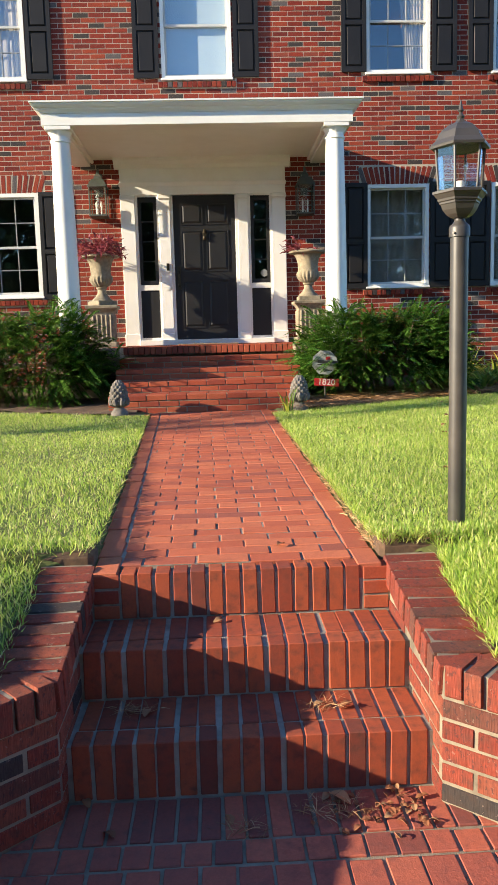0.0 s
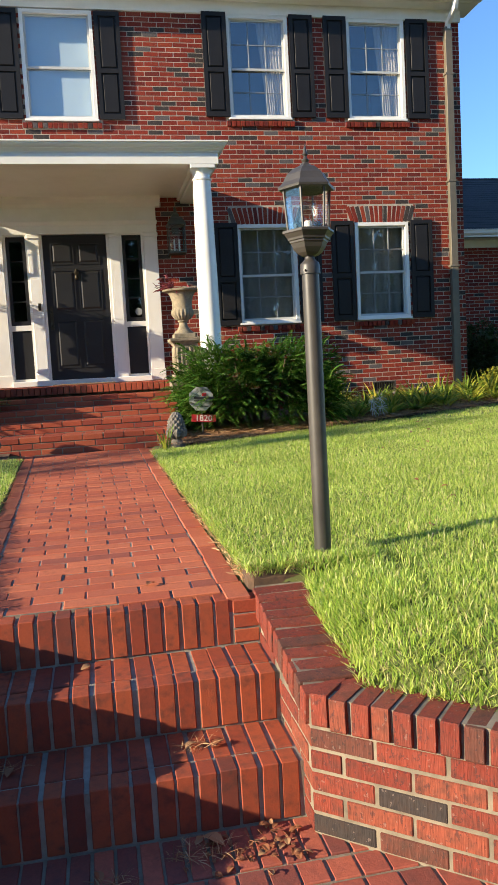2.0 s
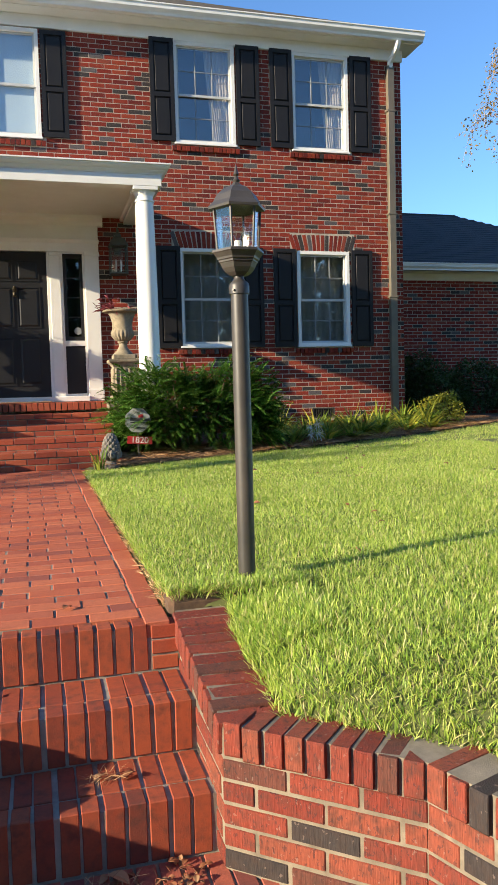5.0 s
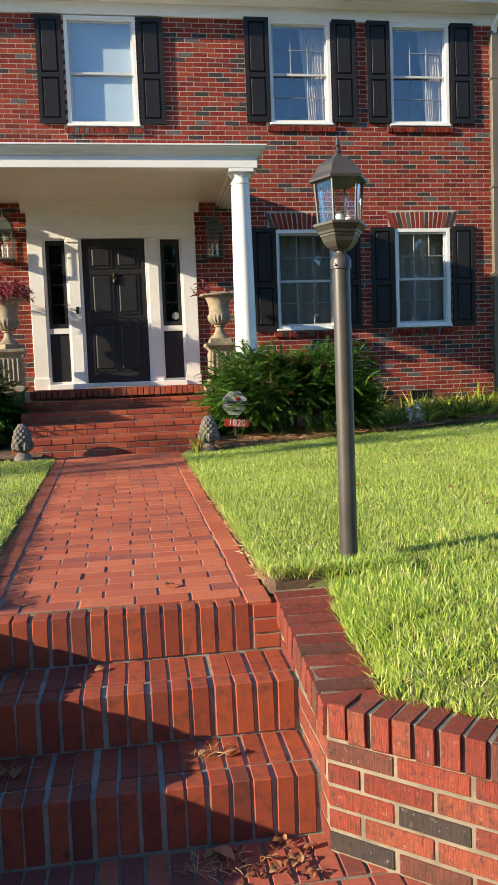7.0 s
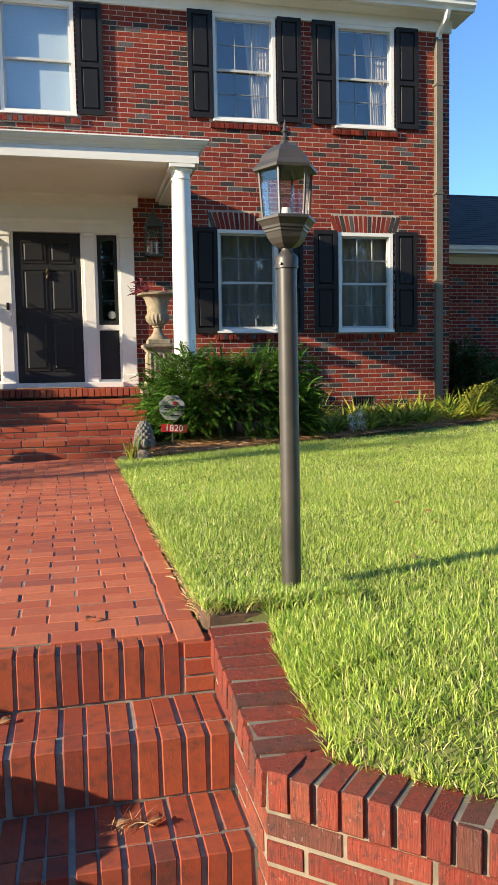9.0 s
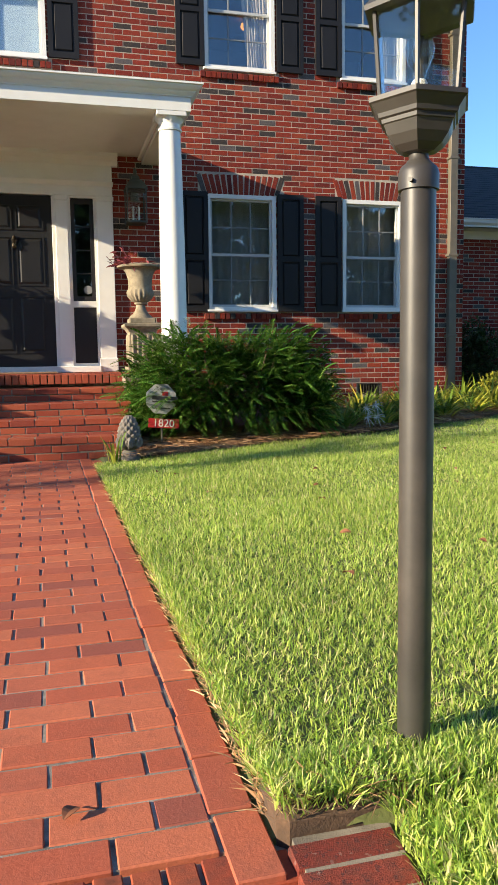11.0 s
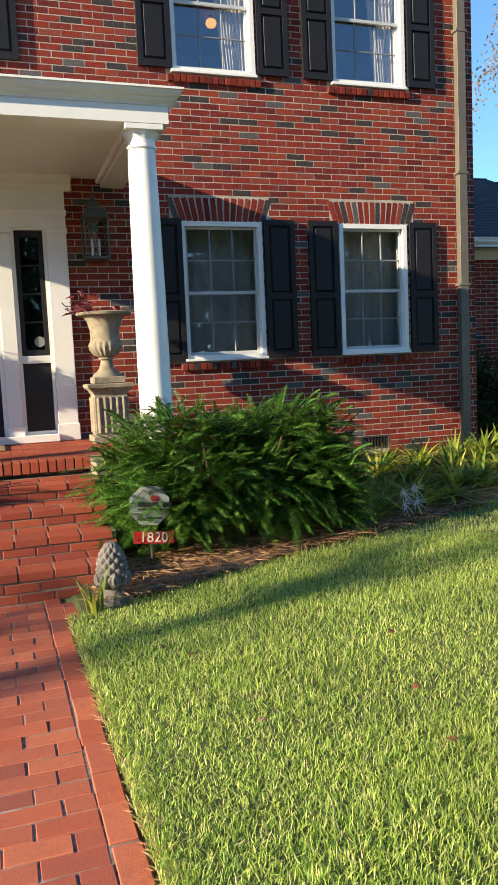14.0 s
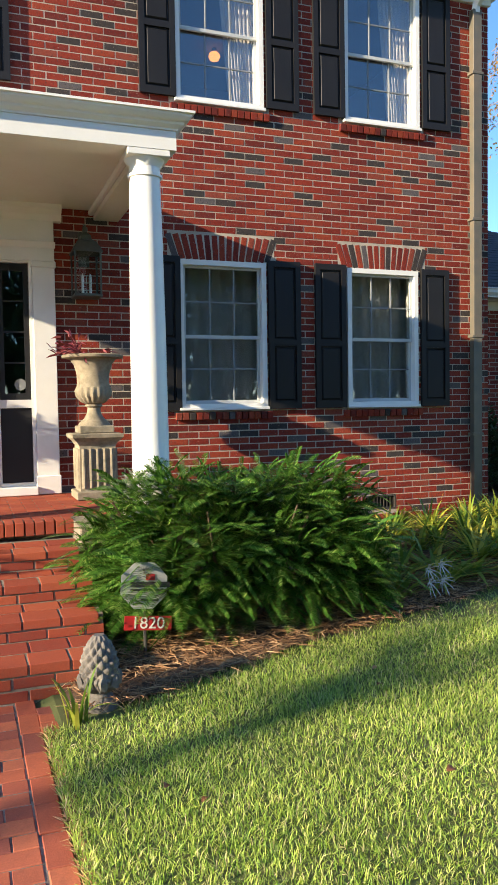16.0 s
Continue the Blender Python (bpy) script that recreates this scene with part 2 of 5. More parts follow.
# ---- building helpers ----
def part(name, bm, material, parent=None, label="", smooth=False):
    me = bpy.data.meshes.new(name)
    bmesh.ops.recalc_face_normals(bm, faces=bm.faces[:])
    bm.to_mesh(me)
    bm.free()
    me.materials.append(material)
    if smooth:
        me.polygons.foreach_set("use_smooth", [True] * len(me.polygons))
        me.set_sharp_from_angle(angle=radians(38))
    ob = new(name, me)
    ob.parent = parent
    if label:
        ob["label"] = label
    return ob


def raw(name, verts, faces, material, parent=None):
    me = bpy.data.meshes.new(name)
    me.from_pydata(verts, [], faces)
    me.materials.append(material)
    ob = new(name, me)
    ob.parent = parent
    return ob


def ribbons(name, V, F, material, parent=None):
    """A mesh from arrays: vertices (n, 3) and faces (m, k)."""
    me = bpy.data.meshes.new(name)
    k = F.shape[1]
    me.vertices.add(len(V))
    me.vertices.foreach_set("co", np.ascontiguousarray(V, dtype=np.float32).ravel())
    me.loops.add(F.size)
    me.loops.foreach_set("vertex_index", np.ascontiguousarray(F, dtype=np.int32).ravel())
    me.polygons.add(len(F))
    me.polygons.foreach_set("loop_start", np.arange(0, F.size, k, dtype=np.int32))
    me.update(calc_edges=True)
    me.validate()
    me.shade_flat()
    me.materials.append(material)
    ob = new(name, me)
    ob.parent = parent
    return ob


def thing(name, at, label, category, group="", rz=0):
    ob = new(name)
    ob.empty_display_size = 0.1
    ob.matrix_basis = pose(*at, 0, 0, rz)
    return tagged(ob, label, category, group)


def box(bm, x0, x1, y0, y1, z0, z1, bevel=0.0, m=None):
    r = bmesh.ops.create_cube(bm, size=1)["verts"]
    for v in r:
        v.co = Vector(((x0 + x1) / 2 + v.co.x * (x1 - x0), (y0 + y1) / 2 + v.co.y * (y1 - y0), (z0 + z1) / 2 + v.co.z * (z1 - z0)))
        if m is not None:
            v.co = m @ v.co
    if bevel:
        es = {e for v in r for e in v.link_edges}
        bmesh.ops.bevel(bm, geom=list(es), offset=bevel, segments=1, affect="EDGES")
    return bm


def slab(*dims, bevel=0.003, m=None):
    return box(bmesh.new(), *dims, bevel, m)


def lathe(profile, sides=24, bm=None, flute=None, cx=0.0, cy=0.0, z=0.0, turn=0.0):
    """Turned body from (radius, height) pairs. flute: (first, last, count, depth) ribs between those rows."""
    bm = bm or bmesh.new()
    rings = []
    for k, (r, h) in enumerate(profile):
        ring = []
        for i in range(sides):
            a = 2 * math.pi * i / sides + turn
            rr = r
            if flute and flute[0] <= k <= flute[1]:
                rr = r * (1 - flute[3] * (0.5 - 0.5 * math.cos(a * flute[2])))
            ring.append(bm.verts.new((cx + rr * math.cos(a), cy + rr * math.sin(a), z + h)))
        rings.append(ring)
    for a, b in zip(rings, rings[1:]):
        for i in range(sides):
            j = (i + 1) % sides
            bm.faces.new((a[i], a[j], b[j], b[i]))
    bm.faces.new(list(reversed(rings[0])))
    bm.faces.new(rings[-1])
    return bm


def profile_run(pts, x0, x1, bm=None):
    """A moulding along x: pts are (y, z) of its closed outline."""
    bm = bm or bmesh.new()
    a = [bm.verts.new((x0, y, z)) for y, z in pts]
    b = [bm.verts.new((x1, y, z)) for y, z in pts]
    n = len(pts)
    for i in range(n):
        j = (i + 1) % n
        bm.faces.new((a[i], a[j], b[j], b[i]))
    bm.faces.new(a)
    bm.faces.new(b)
    return bm


def tube(points, radius, sides=8, bm=None):
    bm = bm or bmesh.new()
    rings = []
    for k, p in enumerate(points):
        p = Vector(p)
        d = (Vector(points[min(k + 1, len(points) - 1)]) - Vector(points[max(k - 1, 0)])).normalized()
        q = d.to_track_quat("Z", "Y")
        r = radius[k] if isinstance(radius, (list, tuple)) else radius
        rings.append([bm.verts.new(p + q @ Vector((r * math.cos(2 * math.pi * i / sides), r * math.sin(2 * math.pi * i / sides), 0))) for i in range(sides)])
    for a, b in zip(rings, rings[1:]):
        for i in range(sides):
            j = (i + 1) % sides
            bm.faces.new((a[i], a[j], b[j], b[i]))
    bm.faces.new(rings[0])
    bm.faces.new(rings[-1])
    return bm


def unit_brick(material):
    """A worn brick of size 1 in each direction, long side along x; its arrises are about 3 mm on a real brick."""
    bm = bmesh.new()
    bmesh.ops.create_cube(bm, size=1)
    for v in bm.verts:
        v.co = Vector((v.co.x * 0.2, v.co.y * 0.09, v.co.z * 0.06))
    bmesh.ops.bevel(bm, geom=bm.edges[:], offset=0.0032, segments=1, affect="EDGES")
    for v in bm.verts:
        v.co = Vector((v.co.x / 0.2, v.co.y / 0.09, v.co.z / 0.06))
    me = bpy.data.meshes.new("brick")
    bm.to_mesh(me)
    bm.free()
    me.materials.append(material)
    return me


BRICK = {m.name: unit_brick(m) for m in (FACE, STEP, PAVE, LAND, CHEEK, PORCH)}
jit = random.Random(7)


def lay(parent, material, size, m, wobble=0.0016, turn=0.5, name="brick"):
    """One brick of size (long, wide, thick) at the pose m."""
    ob = new(name, BRICK[material.name])
    ob.parent = parent
    w = Matrix.Translation([jit.uniform(-wobble, wobble) for _ in range(3)])
    r = pose(0, 0, 0, jit.uniform(-turn, turn), jit.uniform(-turn, turn), jit.uniform(-turn, turn))
    ob.matrix_basis = w @ m @ r @ Matrix.Diagonal((*size, 1))
    return ob


def holes_grid(x0, x1, z0, z1, holes, y0, y1):
    """A wall with openings that go through it."""
    xs = sorted({x0, x1, *[min(max(h[k], x0), x1) for h in holes for k in (0, 1)]})
    zs = sorted({z0, z1, *[min(max(h[k], z0), z1) for h in holes for k in (2, 3)]})
    solid = {}
    for i in range(len(xs) - 1):
        for j in range(len(zs) - 1):
            cx, cz = (xs[i] + xs[i + 1]) / 2, (zs[j] + zs[j + 1]) / 2
            solid[i, j] = not any(h[0] < cx < h[1] and h[2] < cz < h[3] for h in holes)
    V, F = [], []

    def quad(*p):
        F.append(tuple(range(len(V), len(V) + 4)))
        V.extend(p)
    for (i, j), s in solid.items():
        if not s:
            continue
        a, b, c, d = xs[i], xs[i + 1], zs[j], zs[j + 1]
        quad((a, y0, c), (b, y0, c), (b, y0, d), (a, y0, d))
        quad((b, y1, c), (a, y1, c), (a, y1, d), (b, y1, d))
        if not solid.get((i - 1, j)):
            quad((a, y1, c), (a, y0, c), (a, y0, d), (a, y1, d))
        if not solid.get((i + 1, j)):
            quad((b, y0, c), (b, y1, c), (b, y1, d), (b, y0, d))
        if not solid.get((i, j - 1)):
            quad((a, y1, c), (b, y1, c), (b, y0, c), (a, y0, c))
        if not solid.get((i, j + 1)):
            quad((a, y0, d), (b, y0, d), (b, y1, d), (a, y1, d))
    return V, F


def courses(x0, x1, z0, z1, holes, length=0.203, joint=0.0105, pitch=0.0677):
    """Running bond between openings: (x0, x1, z0, z1) of each brick."""
    out = []
    k = 0
    z = z0
    while z + pitch <= z1 + 0.001:
        za, zb = z, z + pitch - joint
        cuts = sorted((h[0], h[1]) for h in holes if h[2] < zb - 0.01 and h[3] > za + 0.01)
        x = x0 - (0.5 * (length + joint) if k % 2 else 0)
        while x < x1:
            pieces = [(max(x, x0), min(x + length, x1))]
            for c, d in cuts:
                nxt = []
                for a, b in pieces:
                    if b <= c or a >= d:
                        nxt.append((a, b))
                    else:
                        if a < c - 0.012:
                            nxt.append((a, c - 0.002))
                        if b > d + 0.012:
                            nxt.append((d + 0.002, b))
                pieces = nxt
            out.extend((a, b, za, zb) for a, b in pieces if b - a > 0.02)
            x += length + joint
        z += pitch
        k += 1
    return out


def joined_bricks(name, rects, y_face, depth, material, parent, seed=3):
    rng = np.random.RandomState(seed)
    R = np.array(rects)
    n = len(R)
    j = rng.uniform(-0.0012, 0.0012, n)
    c = 0.0018
    V = np.zeros((n, 12, 3))
    a, b, p, q = R[:, 0], R[:, 1], R[:, 2], R[:, 3]
    y = y_face + j
    for k, (ex, ez) in enumerate(((0, 0), (1, 0), (1, 1), (0, 1))):
        x = np.where(ex, b, a) + rng.uniform(-0.0012, 0.0012, n)
        z = np.where(ez, q, p) + rng.uniform(-0.001, 0.001, n)
        V[:, k] = np.stack([x, np.full(n, y_face + depth), z], 1)
        V[:, 4 + k] = np.stack([x, y + c, z], 1)
        V[:, 8 + k] = np.stack([x + c * (1 - 2 * ex), y, z + c * (1 - 2 * ez)], 1)
    base = np.arange(n)[:, None] * 12
    quads = [(8, 9, 10, 11)] + [(s + i, s + (i + 1) % 4, s + 4 + (i + 1) % 4, s + 4 + i) for s in (0, 4) for i in range(4)]
    F = np.concatenate([base + np.array(qd)[None] for qd in quads])
    ob = ribbons(name, V.reshape(-1, 3), F, material, parent)
    ob["kind"] = "stuff"
    return ob

# ---- ground, lawn, walk ----
def lawn_z(x, y):
    return 0.745 + 0.014 * np.clip(y - 2.75, -3, 9) + 0.012 * np.clip(x - 1.0, 0, 8) + 0.03 * np.clip((np.asarray(x) - 1.6) / 2, 0, 1) * np.clip((y - 6) / 3, 0, 1)


def walk_z(y):
    return 0.687 + 0.0225 * (y - 2.8)


def walk_left(y):
    return -0.42 - 0.036 * (y - 2.75)


def walk_right(y):
    return 0.685 - 0.010 * (y - 2.75)


RIGHT_WALL = [(0.706, 2.88), (0.706, 2.11), (1.145, 1.715), (1.63, 0.38), (1.78, -2.5)]
LEFT_WALL = [(0.28 - x, y) for x, y in RIGHT_WALL]


def wall_x(y, side):
    """Where the back of the retaining wall lies at y, going out from the steps."""
    pts = sorted((p[1], p[0]) for p in RIGHT_WALL)
    x = np.interp(y, [p[0] for p in pts], [p[1] for p in pts]) + 0.15
    return x if side > 0 else 0.28 - x


def cap_height(y):
    return 0.572 + 0.11 * np.clip((y - 2.11) / 0.69, 0, 1)


def turf_z(x, y):
    """The lawn, which dips to the cap of the retaining wall."""
    z = lawn_z(np.abs(x), y)
    d = np.maximum(0, np.abs(np.asarray(x) - 0.14) + 0.14 - wall_x(y, 1))
    fade = np.clip((2.895 - np.asarray(y)) / 0.04, 0, 1)
    return z - fade * (z - cap_height(y) + 0.014) * np.exp(-d / 0.22)


ground = raw("ground", [(-400, -400, 0.08), (400, -400, 0.08), (400, 400, 0.08), (-400, 400, 0.08)], [(0, 1, 2, 3)], STREET)
tagged(ground, "dull bare ground around the raised lawn", "ground", kind="structure")


def lawn_sheet(name, side):
    xs = np.concatenate([np.arange(0, 3, 0.12), np.arange(3, 9, 0.4), np.array([9, 14, 25, 60])])
    ys = np.concatenate([np.arange(-2.5, 2.57, 0.06), np.arange(2.585, 3.1, 0.03), np.arange(3.1, 12, 0.12), np.array([12, 14, 18, 26, 50])])
    V, F = [], []
    for y in ys:
        edge = (walk_right(min(y, 9)) - 0.03 if side > 0 else walk_left(min(y, 9)) + 0.03) if y >= 2.885 else wall_x(y, side)
        for x in xs:
            px = edge + side * x
            V.append((px, y, walk_z(y) - 0.03 if x < 0.05 and y >= 2.885 else float(turf_z(px, y)) - (0.02 if x < 0.05 else 0)))
    n = len(xs)
    for j in range(len(ys) - 1):
        for i in range(n - 1):
            F.append((j * n + i, j * n + i + 1, (j + 1) * n + i + 1, (j + 1) * n + i))
    return tagged(raw(name, V, F, TURF), "mown lawn soil under bright green grass", "lawn", kind="structure")


lawn_right, lawn_left = lawn_sheet("ground_lawn", 1), lawn_sheet("ground_lawn", -1)
for x0, x1 in ((0.69, 1.13), (-0.85, -0.43)):
    tagged(part("ground_soil", slab(x0, x1, 2.890, 3.05, 0.45, 0.747, bevel=0.02), SOIL), "bare brown soil at the head of the garden wall", "soil", kind="structure")

# the brick walk: a bed of dirty joint sand and bricks across, with a brick edge on both sides
V = [(walk_left(2.9) + 0.01, 2.9, walk_z(2.9) - 0.0038), (walk_right(2.9) - 0.01, 2.9, walk_z(2.9) - 0.0038), (walk_right(8.3) - 0.01, 8.3, walk_z(8.3) - 0.0038), (walk_left(8.3) + 0.01, 8.3, walk_z(8.3) - 0.0038)]
walk_bed = raw("pavement_walk", V + [(x, y, 0.2) for x, y, z in V], [(0, 1, 2, 3), (4, 5, 1, 0), (5, 6, 2, 1), (7, 4, 0, 3)], SAND)
tagged(walk_bed, "straight red brick garden walk with dark sandy joints", "walk", kind="structure")
y, row = 2.9, 0
slope = math.degrees(math.atan(0.0225))
while y < 7.98:
    xa, xb = walk_left(y) + 0.102, walk_right(y) - 0.102
    x = xb - (0.105 if row % 2 else 0.205) + (0.012 if row % 3 == 0 else 0)
    edges = [xb]
    while x > xa + 0.03:
        edges.append(x)
        x -= 0.2095
    edges.append(xa)
    for b, a in zip(edges, edges[1:]):
        gap = 0.0072
        if b - a > 0.035:
            lay(walk_bed, PAVE, (b - a - gap, 0.0932, 0.06), pose((a + b) / 2, y + 0.048 + jit.uniform(-0.0015, 0.0015), walk_z(y + 0.048) - 0.03, slope, 0, jit.uniform(-0.7, 0.7)), 0.0022, 0.8)
    y += 0.0985
    row += 1
for side in (-1, 1):
    y = 2.805
    while y < 7.95:
        x = walk_right(y + 0.1) - 0.05 if side > 0 else walk_left(y + 0.1) + 0.05
        lay(walk_bed, PAVE, (0.203, 0.092, 0.06), pose(x, y + 0.101, walk_z(y + 0.1) - 0.027, 0, -slope, 90 + jit.uniform(-1.2, 1.2)), 0.003, 0.8)
        y += 0.211
# a small pad of bricks under each finial
for side in (-1, 1):
    for j in range(3):
        for k in range(2):
            x = (walk_right(8) + 0.1 + 0.208 * k) if side > 0 else (walk_left(8) - 0.1 - 0.208 * k)
            lay(walk_bed, PAVE, (0.2, 0.092, 0.06), pose(x, 7.68 + 0.1 * j, walk_z(7.8) - 0.022, 0, 0, jit.uniform(-2, 2)))

# ---- the three lower steps ----
LANDING = 0.147
TREADS = [(2.205, 0.333), (2.50, 0.508), (2.80, 0.687)]
steps = None
for k, (yf, zt) in enumerate(TREADS):
    top = k == 2
    low = LANDING if k == 0 else TREADS[k - 1][1]
    core = slab(-0.43, 0.71, yf + 0.0065, 2.95, low - 0.06, zt - (0.015 if top else 0.0085), bevel=0)
    steps = tagged(part("step_%d" % (k + 1), core, STEPMORTAR), "step of upright red bricks with pale mortar joints", "step", kind="structure")
    a, b = (-0.322, 0.603) if top else (-0.418, 0.70)
    n = 14 if top else 17 - (1 if k else 0)
    w = (b - a) / n
    h = zt - low - 0.004
    for i in range(n):
        x = a + (i + 0.5) * w + jit.uniform(-0.003, 0.003)
        drop = jit.uniform(0.0, 0.002)
        lay(steps, STEP, (h, 0.09, w - jit.uniform(0.010, 0.014)), pose(x, yf + 0.046 + jit.uniform(-0.0015, 0.0015), zt - h / 2 - 0.001 - drop, 0, 90, 0), 0.0015, 0.9)
        if not top:
            lay(steps, STEP, (0.198, w - jit.uniform(0.010, 0.014), 0.057), pose(x + jit.uniform(-0.006, 0.006), yf + 0.102 + 0.1, zt - 0.030 - jit.uniform(0.0, 0.002), 0, 0, 90), 0.0012, 0.6)
for x in (-0.372, 0.655):
    for i in range(3):
        lay(steps, PORCH, (0.095, 0.09, 0.05), pose(x, 2.846, 0.536 + 0.0585 * i, 0, 0, 0))
# landing in front of the steps
landing = tagged(part("pavement_landing", slab(-1.6, 1.8, -4.0, 2.24, 0.05, LANDING - 0.006, bevel=0), FLANKMORTAR), "worn dark red brick landing before the steps", "landing", kind="structure")


def inside(x, y):
    return abs(x - 0.14) < float(wall_x(y, 1)) - 0.15 - 0.14 + 0.09


i, x = 0, -1.0
while x < 1.3:
    for yc, ln in ((2.098, 0.2),):
        if inside(x, yc - 0.1):
            lay(landing, LAND, (ln, 0.057, 0.06), pose(x, yc, LANDING - 0.03, 0, 0, 90), 0.002, 0.5)
    x += 0.0675
y, row = 1.985, 0
while y > -0.6:
    d = 0.092 if row % 2 == 0 else 0.2
    w = 0.085 if row % 2 == 0 else 0.1
    x = -1.3 + 0.03 * (row % 3)
    while x < 1.5:
        if inside(x, y - d / 2):
            lay(landing, LAND, (w - 0.01, d, 0.06), pose(x, y - d / 2, LANDING - 0.03, 0, 0, jit.uniform(-1, 1)), 0.002, 0.6)
        x += w
    y -= d + 0.011
    row += 1

# ---- the two low retaining walls that flank the steps ----


def flank(name, pts, side):
    def cap_z(y):
        return 0.582 + (0.11 * (y - 2.11) / 0.69 if y > 2.11 else 0)
    bm = bmesh.new()
    n_off = []
    for k, p in enumerate(pts):
        a, b = Vector(pts[max(k - 1, 0)]), Vector(pts[min(k + 1, len(pts) - 1)])
        d = (b - a).normalized()
        n_off.append(Vector((-d.y, d.x)) * side)
    rows = []
    for p, n in zip(pts, n_off):
        q, z = Vector(p), cap_z(p[1])
        f, g = q + n * 0.005, q + n * 0.20
        rows.append([bm.verts.new(v) for v in ((f.x, f.y, 0.08), (f.x, f.y, z - 0.0025), (g.x, g.y, z - 0.0025), (g.x, g.y, 0.08))])
    for a, b in zip(rows, rows[1:]):
        for i in range(4):
            bm.faces.new((a[i], a[(i + 1) % 4], b[(i + 1) % 4], b[i]))
    bm.faces.new(rows[0])
    bm.faces.new(rows[-1])
    wall = tagged(part(name, bm, FLANKMORTAR), "low curved retaining wall of rough wire-cut brick with rowlock cap", "garden wall", kind="structure")
    for s, (p, q) in enumerate(zip(pts, pts[1:])):
        p, q = Vector(p), Vector(q)
        d = q - p
        L = d.length
        if s == 3:
            L = 1.0
        d.normalize()
        n = Vector((-d.y, d.x)) * side
        ang = math.degrees(math.atan2(d.y, d.x))
        count = max(1, round(L / 0.0685))
        for i in range(count):
            w = L / count
            c = p + d * (i + 0.5) * w + n * 0.094
            z = cap_z(c.y)
            tilt = math.degrees(math.atan2(cap_z(p.y) - cap_z(q.y), L))
            trim = 0.012 if i in (0, count - 1) and s else 0
            lay(wall, CHEEK, (0.208, w - 0.0115, 0.098), pose(c.x, c.y, z - 0.05, 0, tilt, ang) @ pose(0, 0, 0, 0, 0, 90) @ pose(trim * 0.5, 0, 0), 0.0022, 0.9)
        # the face: stretchers in courses below the cap
        for k in range(8):
            z0 = LANDING + 0.004 + k * 0.0672
            x = -0.1 if k % 2 else 0.0
            while x < L - 0.012:
                a, b = max(x, 0), min(x + 0.2, L)
                mid = p + d * (a + b) / 2
                lim = min(cap_z((p + d * a).y), cap_z((p + d * b).y)) - 0.112
                if b - a > 0.03 and z0 + 0.05 < lim + 0.012:
                    c = mid + n * 0.046
                    lay(wall, CHEEK, (b - a - 0.001, 0.09, 0.0565), pose(c.x, c.y, z0 + 0.0285, 0, 0, ang), 0.0015, 0.4)
                x += 0.2105
    return wall


flank("wall_flank_east", RIGHT_WALL, 1)
flank("wall_flank_west", LEFT_WALL, -1)

# ---- the porch and its steps ----
PZ = 1.485
PS = [(8.03, 0.995), (8.41, 1.117), (8.77, 1.239), (9.14, 1.361), (9.60, PZ)]
bm = bmesh.new()
for (yf, zt) in PS[:-1]:
    box(bm, -1.05, 1.05, yf + 0.01, 9.75, 0.5, zt - 0.008)
box(bm, -1.05, 1.05, 9.72, 11.4, 0.5, PZ - 0.006)
box(bm, 1.051, 1.86, 9.2, 11.4, 0.5, PZ - 0.006)
box(bm, -1.92, -1.051, 9.2, 11.4, 0.5, PZ - 0.006)
porch = tagged(part("floor_porch", bm, FLANKMORTAR), "raised red brick porch floor with steps up to it", "porch", kind="structure")
for k, (yf, zt) in enumerate(PS[:-1]):
    low = 0.80 if k == 0 else PS[k - 1][1]
    rows = 3 if k == 0 else 2
    h = (zt - low) / rows
    for r in range(rows):
        x = -1.05 - (0.1 if (r + k) % 2 else 0.02)
        while x < 1.05:
            a, b = max(x, -1.05), min(x + 0.2, 1.05)
            topmost = r == rows - 1
            dep = 0.2 if topmost else 0.09
            if b - a > 0.03:
                lay(porch, PORCH, (b - a, dep, h - 0.011), pose((a + b) / 2, yf + dep / 2 + (0 if topmost else 0.006), low + (r + 0.5) * h), 0.002, 0.4)
            x += 0.2105
    x = -1.05
    while x < 1.05:
        lay(porch, PORCH, (0.2, 0.2, 0.03), pose(x + 0.1, yf + 0.31, zt - 0.017), 0.001, 0.2)
        x += 0.211
x = -1.03
while x < 1.04:
    lay(porch, PORCH, (0.2, 0.058, 0.095), pose(x, 9.70, PZ - 0.049, 0, 0, 90), 0.002, 0.6)
    x += 0.0685
for i in range(-1, 12):
    for j in range(16):
        lay(porch, PORCH, (0.2, 0.095, 0.03), pose(-0.95 + 0.2095 * i + (0.1 if j % 2 else 0) - 0.05, 9.86 + 0.1 * j, PZ - 0.017), 0.0006, 0.1)

# ---- the house shell ----
WIN_UP = [(2.35, 3.27, 5.235, 6.70), (4.17, 5.09, 5.235, 6.70), (-0.54, 0.45, 5.19, 6.68), (-3.36, -2.42, 5.19, 6.68)]
WIN_LOW = [(2.345, 3.265, 2.25, 3.715), (4.19, 5.06, 2.25, 3.715), (-3.32, -2.36, 2.22, 3.68)]
DOOR = (-1.2, 1.17, 1.45, 4.0)
ARCH = [(a - 0.10, b + 0.10, z1, z1 + 0.255) for a, b, z0, z1 in WIN_LOW]
SILL = [(a - 0.06, b + 0.06, z0 - 0.10, z0) for a, b, z0, z1 in WIN_UP + WIN_LOW]
VENT = (4.4, 4.78, 1.12, 1.28)
HX0, HX1, FY, TOPZ = -7.5, 6.0, 11.4, 6.74
holes = [*WIN_UP, *WIN_LOW, DOOR, VENT]
